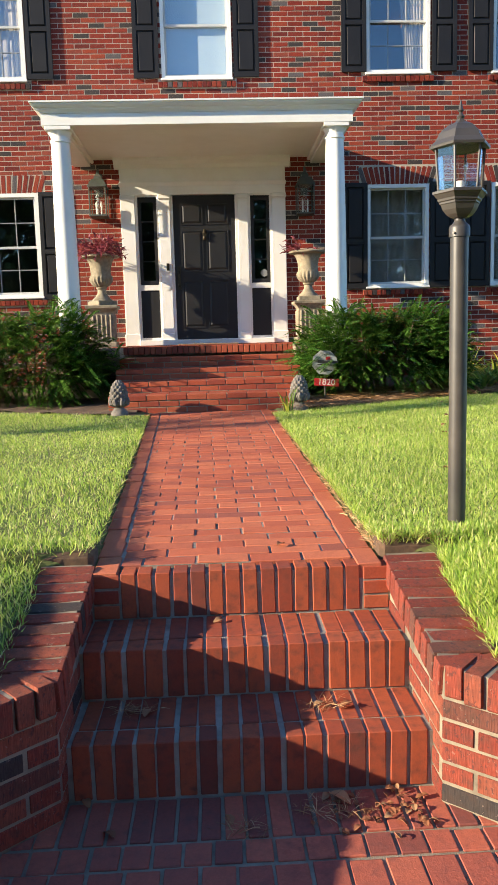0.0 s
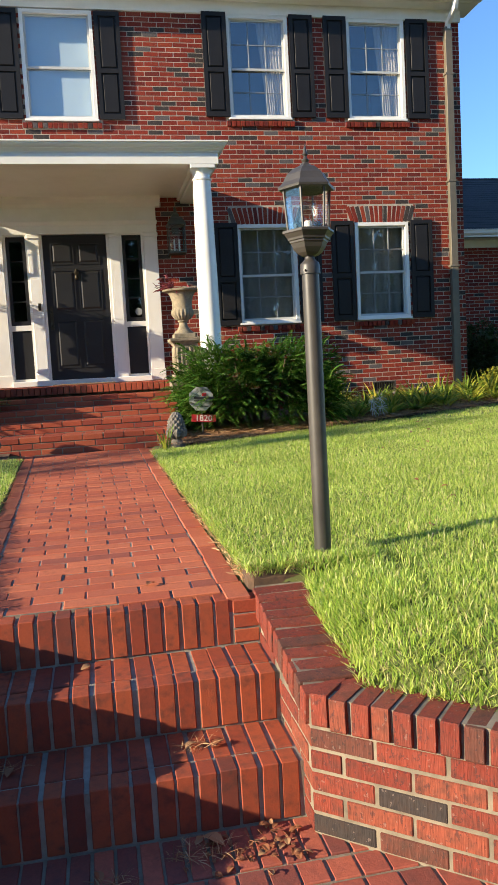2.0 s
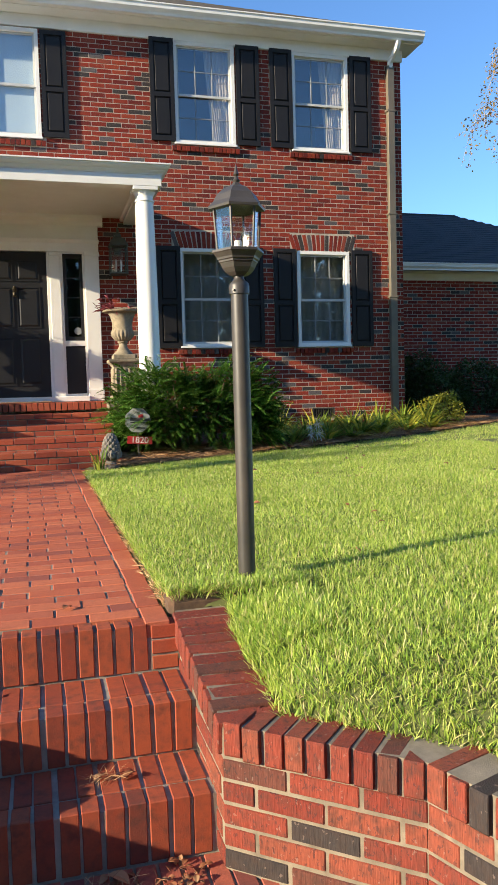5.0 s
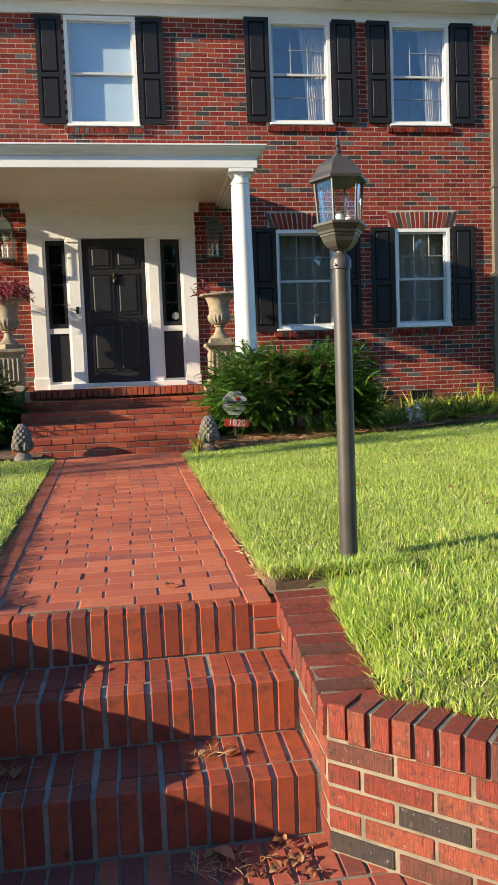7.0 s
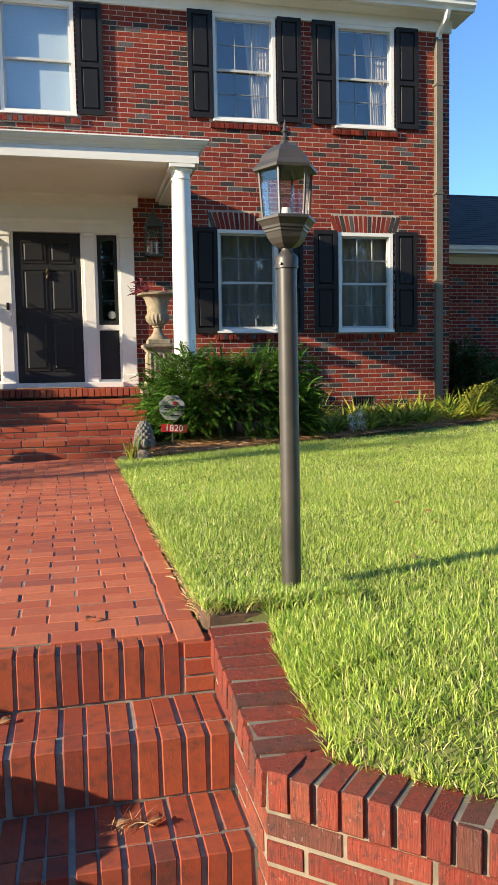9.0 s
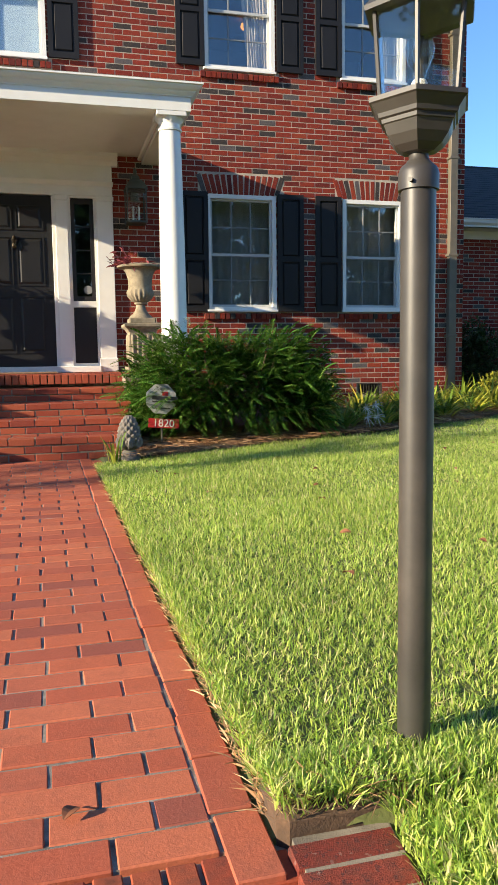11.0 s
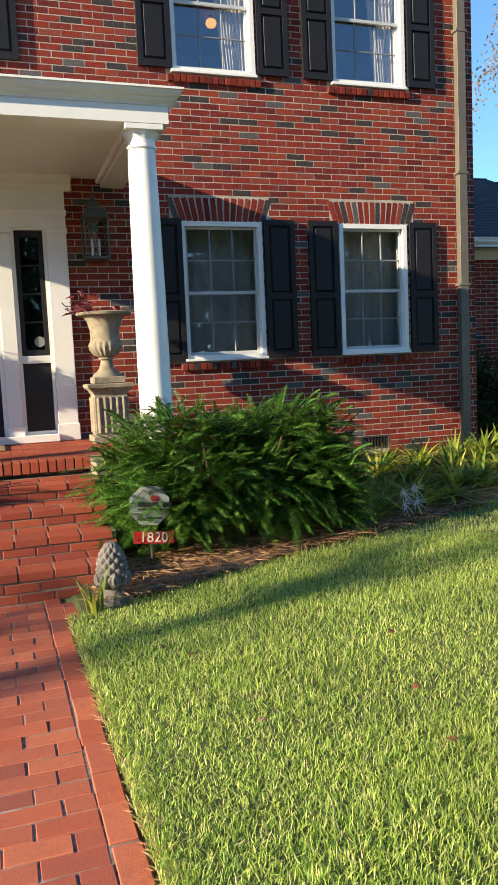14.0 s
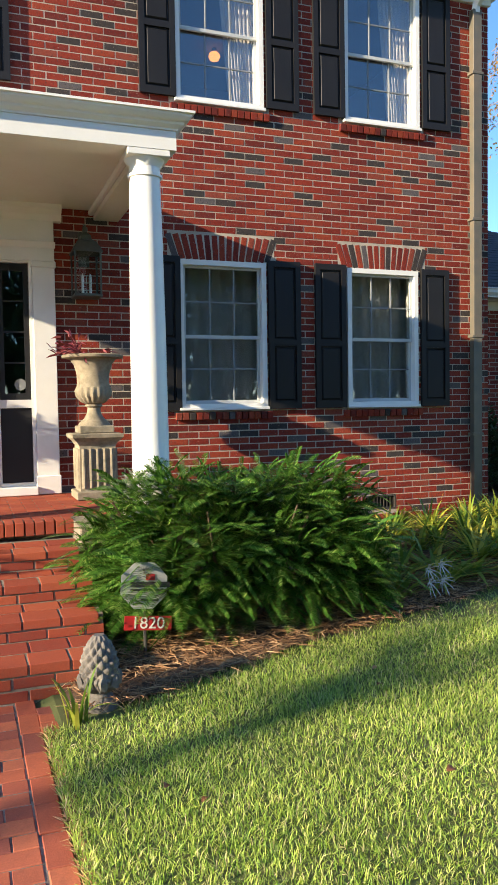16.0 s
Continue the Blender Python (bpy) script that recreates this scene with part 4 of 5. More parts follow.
part("socket", lathe([(0.016, 1.384), (0.016, 1.42), (0.013, 1.425)], 14), WHITE, lp)
part("bulb", lathe([(0.012, 1.424), (0.014, 1.44), (0.028, 1.475), (0.030, 1.49), (0.024, 1.51), (0.004, 1.521)], 18), CLEAR, lp, "clear glass bulb", smooth=True)


# ---- wall lanterns ----
def wall_lantern():
    ob = thing("wall_lantern", (0, 0, 0), "weathered metal box lantern on the porch wall", "wall lantern", "porch wall lanterns")
    part("backplate", slab(-0.05, 0.05, -0.012, 0.0, 0.30, 0.62, bevel=0.004), VERDI, ob)
    part("bracket", tube([(0, -0.01, 0.60), (0, -0.06, 0.68), (0, -0.12, 0.66), (0, -0.13, 0.58)], 0.011, 8), VERDI, ob)
    part("tray", slab(-0.125, 0.125, -0.255, -0.005, 0.0, 0.025), VERDI, ob)
    bm = lathe([(0.19, 0.40), (0.185, 0.42), (0.12, 0.50), (0.07, 0.525), (0.065, 0.56), (0.03, 0.585), (0.015, 0.60)], 4, turn=math.pi / 4, cy=-0.13)
    part("hood", bm, VERDI, ob)
    part("ring", lathe([(0.018, 0.60), (0.024, 0.62), (0.018, 0.64)], 12, cy=-0.13), VERDI, ob)
    for x in (-0.115, 0.115):
        for y in (-0.245, -0.015):
            part("corner_bar", slab(x - 0.008, x + 0.008, y - 0.008, y + 0.008, 0.02, 0.41, bevel=0.001), VERDI, ob)
    for d in ((-0.112, 0.112, -0.247, -0.244), (-0.117, -0.114, -0.24, -0.02), (0.114, 0.117, -0.24, -0.02)):
        part("pane", slab(*d, 0.025, 0.40, bevel=0), CLEAR, ob).visible_shadow = False
    part("rail", slab(-0.11, 0.11, -0.25, -0.24, 0.30, 0.308, bevel=0), VERDI, ob)
    for x in (-0.035, 0.035):
        part("candle", lathe([(0.012, 0.025), (0.012, 0.14), (0.014, 0.15), (0.014, 0.19), (0.003, 0.22)], 10, cx=x, cy=-0.13), BULB, ob)
    return ob


wl = wall_lantern()
wl.matrix_basis = pose(-1.49, FY - 0.002, 3.31)
copy_thing(wl, pose(1.44, FY - 0.002, 3.29))


# ---- urns on fluted pedestals ----
def pedestal_urn():
    ped = thing("pedestal", (0, 0, 0), "square fluted cast-stone pedestal on the porch", "pedestal", "porch pedestals")
    part("plinth", slab(-0.19, 0.19, -0.19, 0.19, 0, 0.07, bevel=0.008), STONE, ped)
    bm = slab(-0.155, 0.155, -0.155, 0.155, 0.07, 0.47, bevel=0)
    part("shaft", bm, STONE, ped)
    for s in range(4):
        for k in range(5):
            m = pose(0, 0, 0, 0, 0, 90 * s)
            bm = tube([(-0.12 + 0.06 * k, -0.155, 0.10), (-0.12 + 0.06 * k, -0.155, 0.44)], 0.019, 8)
            bmesh.ops.transform(bm, matrix=m, verts=bm.verts[:])
            part("flute_rib", bm, STONE, ped)
    part("cap", lathe([(0.225, 0.47), (0.25, 0.50), (0.305, 0.535), (0.31, 0.565), (0.28, 0.572)], 4, turn=math.pi / 4), STONE, ped)
    urn = thing("urn", (0, 0, 0), "weathered cast-stone garden urn with ribbed bowl", "urn", "porch urns")
    part("foot", slab(-0.15, 0.15, -0.15, 0.15, 0, 0.065, bevel=0.008), STONE, urn)
    part("stem", lathe([(0.145, 0.065), (0.13, 0.09), (0.085, 0.13), (0.06, 0.18), (0.055, 0.22), (0.075, 0.235), (0.075, 0.25)], 28), STONE, urn, smooth=True)
    part("bowl", lathe([(0.06, 0.25), (0.11, 0.27), (0.155, 0.32), (0.165, 0.37), (0.15, 0.40)], 72, flute=(1, 3, 18, 0.09)), STONE, urn, smooth=True)
    part("body", lathe([(0.145, 0.40), (0.138, 0.44), (0.142, 0.52), (0.165, 0.60), (0.20, 0.645)], 40), STONE, urn, smooth=True)
    part("rim", lathe([(0.20, 0.645), (0.262, 0.655), (0.268, 0.675), (0.25, 0.685), (0.2, 0.68)], 40), STONE, urn, smooth=True)
    part("soil", lathe([(0.19, 0.68), (0.18, 0.69)], 20), SOIL, urn)
    return ped, urn


ped, urn = pedestal_urn()
ped.matrix_basis, urn.matrix_basis = pose(1.42, 10.9, PZ), pose(1.42, 10.9, PZ + 0.572)
copy_thing(ped, pose(-1.46, 10.9, PZ, 0, 0, 2))
copy_thing(urn, pose(-1.46, 10.9, PZ + 0.572, 0, 0, 40))


def leaf_quads(P, D, L, W, droop=0.3, rng=None):
    """Narrow leaves: start points P, directions D, lengths L, widths W; three cross rows each."""
    n = len(P)
    up = np.tile(np.array([[0, 0, 1.0]]), (n, 1))
    side = np.cross(D, up)
    ln = np.linalg.norm(side, axis=1, keepdims=True)
    side = np.where(ln < 1e-3, np.array([[1.0, 0, 0]]), side / np.maximum(ln, 1e-3))
    if rng is not None:
        tw = rng.uniform(-0.9, 0.9, (n, 1))
        nrm = np.cross(side, D)
        side = side * np.cos(tw) + nrm * np.sin(tw)
    L, W = L[:, None], W[:, None]
    p1 = P + D * L * 0.5 - up * L * droop * 0.12
    p2 = P + D * L - up * L * droop * 0.5
    V = np.stack([P - side * W * 0.35, P + side * W * 0.35, p1 + side * W * 0.5, p1 - side * W * 0.5, p2 + side * W * 0.06, p2 - side * W * 0.06], 1)
    b = np.arange(n)[:, None] * 6
    F = np.concatenate([b + np.array([[0, 1, 2, 3]]), b + np.array([[3, 2, 4, 5]])])
    return V.reshape(-1, 3), F


def ball_dirs(n, rng, zmin=-0.2):
    D = rng.normal(size=(n * 3, 3))
    D /= np.linalg.norm(D, axis=1, keepdims=True)
    return D[D[:, 2] > zmin][:n]


def potted(name, at, n, reach, seed, label, lean=(0, 0, 0)):
    rng = np.random.RandomState(seed)
    ob = thing(name, at, label, "plant")
    D = ball_dirs(n, rng, -0.1) + np.array(lean)
    D /= np.linalg.norm(D, axis=1, keepdims=True)
    n = len(D)
    R = rng.uniform(0.25, 1, n) * reach
    P = D * R[:, None] + rng.normal(0, 0.02, (n, 3))
    P[:, 2] = np.abs(P[:, 2]) * 0.8 - 0.35 * (R ** 2) * (rng.rand(n) < 0.4)
    E = D + rng.normal(0, 0.5, (n, 3))
    E /= np.linalg.norm(E, axis=1, keepdims=True)
    V, F = leaf_quads(P, E, rng.uniform(0.05, 0.10, n), rng.uniform(0.018, 0.03, n), 0.5, rng)
    ribbons("foliage", V, F, PURPLE, ob)
    bm = bmesh.new()
    for i in range(0, n, max(1, n // 26)):
        p = P[i]
        tube([(0, 0, -0.02), tuple(p * 0.5 + np.array([0, 0, 0.03])), tuple(p)], 0.004, 4, bm)
    part("stems", bm, PURPLE, ob)
    return ob


potted("purple_plant", (-1.46, 10.9, PZ + 0.572 + 0.69), 800, 0.36, 5, "bushy dark purple-leaved plant spilling from an urn")
potted("purple_plant", (1.30, 10.85, PZ + 0.572 + 0.69), 60, 0.27, 6, "sparse purple trailing plant in an urn", (-0.5, -0.1, -0.1))


# ---- pineapple finials ----
def pineapple():
    ob = thing("pineapple_finial", (0, 0, 0), "grey concrete pineapple finial beside the walk", "garden ornament", "pineapple finials")
    part("foot", lathe([(0.088, 0), (0.092, 0.02), (0.084, 0.04), (0.06, 0.07), (0.042, 0.09), (0.046, 0.105), (0.07, 0.115), (0.08, 0.13)], 24), CONC, ob, smooth=True)
    bm = bmesh.new()
    rows, cols = 44, 64
    ring = []
    for i in range(rows + 1):
        u = i / rows
        line = []
        for j in range(cols):
            a = 2 * math.pi * j / cols
            knob = abs(math.sin(a * 5 + u * 13)) * abs(math.sin(a * 5 - u * 13))
            r = 0.082 * math.sin(math.pi * (0.34 + 0.62 * u)) ** 0.62 + 0.002 + 0.016 * knob * (1 - u ** 6)
            line.append(bm.verts.new((r * math.cos(a), r * math.sin(a), 0.12 + 0.243 * u + 0.004 * knob)))
        ring.append(line)
    for p, q in zip(ring, ring[1:]):
        for j in range(cols):
            k = (j + 1) % cols
            bm.faces.new((p[j], p[k], q[k], q[j]))
    bm.faces.new(ring[-1])
    bm.faces.new(list(reversed(ring[0])))
    part("fruit", bm, CONC, ob)
    for j in range(8):
        a = 2 * math.pi * j / 8
        part("leaf", tube([(0.045 * math.cos(a), 0.045 * math.sin(a), 0.105), (0.085 * math.cos(a), 0.085 * math.sin(a), 0.13), (0.093 * math.cos(a), 0.093 * math.sin(a), 0.165), (0.10 * math.cos(a), 0.10 * math.sin(a), 0.185)], [0.02, 0.027, 0.021, 0.004], 6), CONC, ob)
    return ob


finial = pineapple()
finial.matrix_basis = pose(0.925, 7.8, 0.806)
copy_thing(finial, pose(-0.91, 7.8, 0.806, 0, 0, 25))


# ---- yard sign ----
sg = thing("yard_sign", (1.262, 8.29, 0.815), "grey octagonal yard sign with red 1820 plate", "sign", rz=-8)
tilt = pose(0, 0, 0, -6, 4, 0)
st = part("stake", tube([(0, 0.012, -0.1), (0, 0.012, 0.55)], 0.009, 6), BRONZE, sg)
bm = lathe([(0.138, -0.004), (0.14, 0.0), (0.138, 0.004)], 8, turn=math.pi / 8)
bmesh.ops.transform(bm, matrix=pose(0.0, 0, 0.46, 84, 4, 0), verts=bm.verts[:])
octo = part("octagon", bm, SIGNW, sg, "grey octagonal board")
bm = slab(-0.133, 0.133, -0.006, 0.006, 0.205, 0.285, bevel=0.001, m=pose(0, 0, 0, 0, 4, 0))
plate = part("number_plate", bm, SIGNR, sg, "red number plate")


def words(text, size, material, parent, m, name):
    cu = bpy.data.curves.new(name, "FONT")
    cu.body, cu.size, cu.extrude, cu.align_x, cu.align_y = text, size, 0.0012, "CENTER", "CENTER"
    ob = new(name, cu)
    dg = bpy.context.evaluated_depsgraph_get()
    me = bpy.data.meshes.new_from_object(ob.evaluated_get(dg))
    bpy.data.objects.remove(ob)
    ob = new(name, me)
    me.materials.append(material)
    ob.parent = parent
    ob.matrix_basis = m
    return ob


words("1820", 0.095, STATUE, plate, pose(0.017, -0.009, 0.245, 90, 4, 0), "number")
words("(800) 239-1207", 0.024, SIGNK, octo, pose(0.03, -0.0045, 0.405, 84, 4, 0), "lettering")
words("PROTECTED BY", 0.022, SIGNK, octo, pose(0.035, -0.014, 0.558, 84, 4, 0), "lettering")
for dz, w, h, mt in ((0.045, 0.05, 0.035, SIGNR), (0.005, 0.22, 0.03, SIGNK), (-0.026, 0.22, 0.012, SIGNK), (-0.083, 0.10, 0.012, SIGNK)):
    bar = part("print_bar", slab(-w / 2, w / 2, -0.0065, -0.0045, dz - h / 2, dz + h / 2, bevel=0), mt, octo)
    bar.matrix_basis = pose(0.033, -0.003, 0.46, -6, 4, 0)

# ---- planting ----
def frond_cloud(centers, dirs, rng, length=0.5, pairs=22, leaf=0.085, width=0.0095):
    """Arching feather leaves: each one a rachis with narrow leaflets on both sides."""
    P, D, L, W = [], [], [], []
    up = np.array([0, 0, 1.0])
    for c, d in zip(centers, dirs):
        ln = length * rng.uniform(0.7, 1.2)
        side = np.cross(d, up)
        side /= max(np.linalg.norm(side), 1e-3)
        roll = rng.uniform(-0.5, 0.5)
        nrm = np.cross(side, d)
        side = side * math.cos(roll) + nrm * math.sin(roll)
        u = np.linspace(0.12, 1, pairs)[:, None]
        pts = c + d * ln * u - up * (0.30 * ln * u ** 2)
        tang = d - up * 0.6 * u
        tang /= np.linalg.norm(tang, axis=1, keepdims=True)
        ll = leaf * rng.uniform(0.8, 1.2) * (np.sin(np.pi * (0.12 + 0.80 * u[:, 0])) ** 0.6)
        for s in (-1, 1):
            dd = side * s + tang * 0.75 + nrm * 0.25
            dd /= np.linalg.norm(dd, axis=1, keepdims=True)
            P.append(pts)
            D.append(dd)
            L.append(ll)
            W.append(np.full(pairs, width))
    return leaf_quads(np.concatenate(P), np.concatenate(D), np.concatenate(L), np.concatenate(W), 0.25)


def cycad(at, radii, count, seed, label):
    rng = np.random.RandomState(seed)
    ob = thing("coontie_shrub", at, label, "shrub", "shrubs by the porch steps")
    D = ball_dirs(count, rng, -0.45)
    lump = 1 + 0.13 * np.sin(D[:, 0] * 6 + seed) + 0.10 * np.sin(D[:, 1] * 7 + D[:, 2] * 5) + rng.normal(0, 0.05, len(D))
    shell = D * np.array(radii) * lump[:, None] * rng.choice([0.7, 0.88, 1.0], len(D), p=[0.2, 0.3, 0.5])[:, None]
    C = shell - D * 0.22
    C[:, 2] += 0.42
    C[:, 2] = np.maximum(C[:, 2], 0.05)
    E = D * np.array([1, 1, 0.5]) + np.array([0, 0, 0.22]) + rng.normal(0, 0.55, D.shape)
    E /= np.linalg.norm(E, axis=1, keepdims=True)
    V, F = frond_cloud(C, E, rng, 0.26, 20, 0.056, 0.0088)
    ribbons("crown", V, F, FROND, ob)
    for i in range(26):
        a = rng.uniform(0, 2 * math.pi)
        e = Vector((radii[0] * 0.7 * math.cos(a), radii[1] * 0.7 * math.sin(a), 0.55 + 0.3 * rng.rand()))
        part("stem", tube([(e.x * 0.25, e.y * 0.25, -0.05), (e.x * 0.6, e.y * 0.6, 0.28), tuple(e)], [0.018, 0.014, 0.006], 5), STEM, ob)
    return ob


cycad((2.02, 8.92, 0.84), (1.18, 0.78, 0.72), 3700, 11, "dense dark green coontie shrub with feathery leaves over straw mulch")
cycad((-2.06, 8.96, 0.83), (1.2, 0.74, 0.80), 2900, 12, "dense dark green feathery shrub west of the porch steps")

# mulch bed
bed = []
F = []
xs, ys = np.linspace(0.75, 8.4, 60), np.linspace(8.0, 13.9, 44)


BED_X = [0.7, 1.15, 1.65, 2.5, 3.4, 4.6, 6.2, 8.4]
BED_Y = [7.70, 7.78, 8.0, 8.32, 8.52, 9.0, 10.0, 11.5]


def bed_front(x):
    return float(np.interp(x, BED_X, BED_Y))


for x in xs:
    f = bed_front(x)
    for k in range(12):
        y = f + (13.9 - f) * (k / 11) ** 1.5 if x > 5.6 else f + (11.39 - f) * (k / 11)
        bed.append((x, y, float(lawn_z(x, y)) + 0.012 + 0.035 * min(k, 3) / 3 + 0.012 * math.sin(x * 9 + y * 7)))
for i in range(len(xs) - 1):
    for k in range(11):
        F.append((i * 12 + k, (i + 1) * 12 + k, (i + 1) * 12 + k + 1, i * 12 + k + 1))
mulch = tagged(raw("ground_bed", bed, F, SOIL), "planting bed of dark soil and pine straw", "planting bed", kind="structure")
bedl = [(-0.75 - (x - 0.75), y, z) for x, y, z in bed]
tagged(raw("ground_bed", bedl, [tuple(reversed(f)) for f in F], SOIL), "planting bed of dark soil and pine straw", "planting bed", kind="structure")
rng = np.random.RandomState(21)
n = 17000
X = rng.uniform(0.8, 7.5, n)
Yf = np.array([bed_front(x) for x in X])
Yy = Yf + rng.uniform(-0.06, 0.95, n)
Z = lawn_z(X, Yy) + 0.035 + 0.03 * np.clip((Yy - Yf) / 0.5, 0, 1) + rng.uniform(0, 0.02, n)
A = rng.uniform(0, 2 * math.pi, n)
D = np.stack([np.cos(A), np.sin(A), rng.uniform(-0.1, 0.25, n)], 1)
V, F = leaf_quads(np.stack([X, Yy, Z], 1), D, rng.uniform(0.05, 0.16, n), rng.uniform(0.003, 0.007, n), 0.2, rng)
tagged(ribbons("pine_straw", V, F, STRAW), "brown pine straw scattered over the bed", "straw", kind="stuff")


def strap_clump(seed, n=30, length=0.55, material=LILY, name="daylily", label="clump of arching yellow-green daylily leaves in the bed"):
    rng = np.random.RandomState(seed)
    ob = thing(name, (0, 0, 0), label, "plant", "daylilies in the bed" if name == "daylily" else "")
    for i in range(n):
        V = []
        a, lean = rng.uniform(0, 2 * math.pi), rng.uniform(0.15, 1.0)
        L, w = length * rng.uniform(0.6, 1.25), rng.uniform(0.011, 0.018)
        d = np.array([math.cos(a), math.sin(a), 0])
        s = np.array([-d[1], d[0], 0]) * w
        o = d * rng.uniform(0, 0.07)
        for k in range(6):
            u = k / 5
            p = o + d * lean * L * (0.25 * u + 0.55 * u ** 2) + np.array([0, 0, L * (u * (1.15 - 0.2 * lean) - 0.62 * lean * u ** 2.4)])
            t = (1 - u) ** 0.6 * 0.9 + 0.06
            V += [tuple(p - s * t), tuple(p + s * t)]
        raw("leaf", V, [(2 * k, 2 * k + 1, 2 * k + 3, 2 * k + 2) for k in range(5)], material, ob)
    return ob


proto = [strap_clump(31), strap_clump(32, 36, 0.62), strap_clump(33, 26, 0.48)]
spots = [(3.1, 10.0), (3.5, 10.3), (3.3, 10.7), (3.75, 10.75), (4.05, 10.35), (4.3, 10.8), (4.6, 10.45), (4.85, 10.9), (5.1, 10.55), (5.35, 10.95), (5.6, 10.7), (5.85, 11.0), (4.45, 10.1), (3.8, 10.05), (5.0, 10.2), (5.5, 10.4), (6.1, 10.8), (3.0, 10.4), (3.35, 9.9), (4.2, 10.55), (4.75, 10.7), (5.25, 10.75), (5.7, 10.95), (5.95, 10.6), (5.35, 10.2), (4.8, 10.15), (4.15, 10.0), (3.6, 9.85), (5.8, 10.35), (6.05, 11.05), (4.55, 11.0)]
for k, (x, y) in enumerate(spots):
    z = float(lawn_z(x, y)) + 0.03
    m = pose(x, y, z, 0, 0, 67 * k) @ Matrix.Diagonal((1.15, 1.15, jit.uniform(0.55, 0.95), 1))
    if k < 3:
        proto[k].matrix_basis = m
    else:
        c = copy_thing(proto[k % 3], m)
for k in range(18):
    x, y = 3.15 + 0.165 * k + jit.uniform(-0.08, 0.08), bed_front(3.15 + 0.165 * k) + 0.28 + 0.22 * (k % 3)
    copy_thing(proto[k % 3], pose(x, y, float(lawn_z(x, y)) + 0.03, 0, 0, 83 * k) @ Matrix.Diagonal((1.35, 1.35, jit.uniform(0.5, 0.7), 1)))


def spider_lily(at):
    """White flowers with long thin curling petals above strap leaves."""
    rng = np.random.RandomState(57)
    ob = thing("spider_lily", at, "white spider lily with thin curled petals at the bed edge", "flower")
    for cx, cz in ((-0.07, 0.17), (0.05, 0.20), (-0.05, 0.07), (0.07, 0.08)):
        V, F = [], []
        for p in range(9):
            a = 2 * math.pi * p / 9 + rng.uniform(-0.2, 0.2)
            u = np.array([math.cos(a), -0.5, math.sin(a)])
            side = np.array([-math.sin(a), 0, math.cos(a)]) * 0.0055
            b = len(V)
            for k in range(7):
                t = k / 6
                q = np.array([cx, 0, cz]) + u * 0.075 * math.sin(1.9 * t) - np.array([0, 0, 1]) * 0.035 * t ** 2 + np.array([0, -0.02, 0]) * (1 - math.cos(3 * t))
                w = 1.0 - 0.7 * t
                V += [tuple(q - side * w), tuple(q + side * w)]
            F += [(b + 2 * k, b + 2 * k + 1, b + 2 * k + 3, b + 2 * k + 2) for k in range(6)]
        raw("flower_head", V, F, STATUE, ob)
        part("flower_stalk", tube([(0, 0.02, -0.1), (cx * 0.6, 0.02, cz * 0.6), (cx, 0, cz)], 0.005, 5), LILY, ob)
    return ob


spider_lily((3.39, 8.60, 0.96)).scale = (0.85, 0.85, 0.95)
# pale sprigs at the walk's end by the finial
strap_clump(36, 14, 0.26, LILY, "sprig", "pale leafy sprig growing beside the walk").matrix_basis = pose(0.79, 7.63, 0.80)


def leaf_shrub(name, at, radii, n, size, material, seed, label):
    rng = np.random.RandomState(seed)
    ob = thing(name, at, label, "shrub")
    D = ball_dirs(n, rng, -0.5)
    n = len(D)
    lump = 1 + 0.15 * np.sin(D[:, 0] * 5 + seed) + 0.12 * np.sin(D[:, 1] * 6 + D[:, 2] * 4)
    P = D * np.array(radii) * (lump * rng.uniform(0.7, 1.02, n))[:, None]
    P[:, 2] += radii[2] * 0.7
    P[:, 2] = np.maximum(P[:, 2], 0)
    E = D + rng.normal(0, 0.7, (n, 3))
    E /= np.linalg.norm(E, axis=1, keepdims=True)
    V, F = leaf_quads(P, E, rng.uniform(0.6, 1.2, n) * size, rng.uniform(0.4, 0.6, n) * size, 0.3, rng)
    ribbons("crown", V, F, material, ob)
    for i in range(7):
        a = 2.4 * i
        part("stem", tube([(0, 0, -0.05), (0.3 * radii[0] * math.cos(a), 0.3 * radii[1] * math.sin(a), radii[2] * 0.6), (0.6 * radii[0] * math.cos(a), 0.6 * radii[1] * math.sin(a), radii[2] * 1.1)], [0.02, 0.014, 0.005], 5), STEM, ob)
    return ob


for k, (x, y, r, h) in enumerate(((7.3, 12.9, 0.75, 0.60), (8.4, 13.0, 0.8, 0.62), (9.5, 13.2, 0.8, 0.55), (7.0, 13.4, 0.6, 0.75), (10.6, 13.3, 0.8, 0.6))):
    leaf_shrub("evergreen_shrub", (x, y, float(lawn_z(x, y))), (r, 0.6, h), 5200, 0.055, HEDGE, 40 + k, "dark clipped evergreen shrub before the side wing")
leaf_shrub("golden_shrub", (6.3, 10.75, 0.95), (0.32, 0.3, 0.30), 1500, 0.05, GOLD, 50, "small golden-leaved shrub at the bed end")

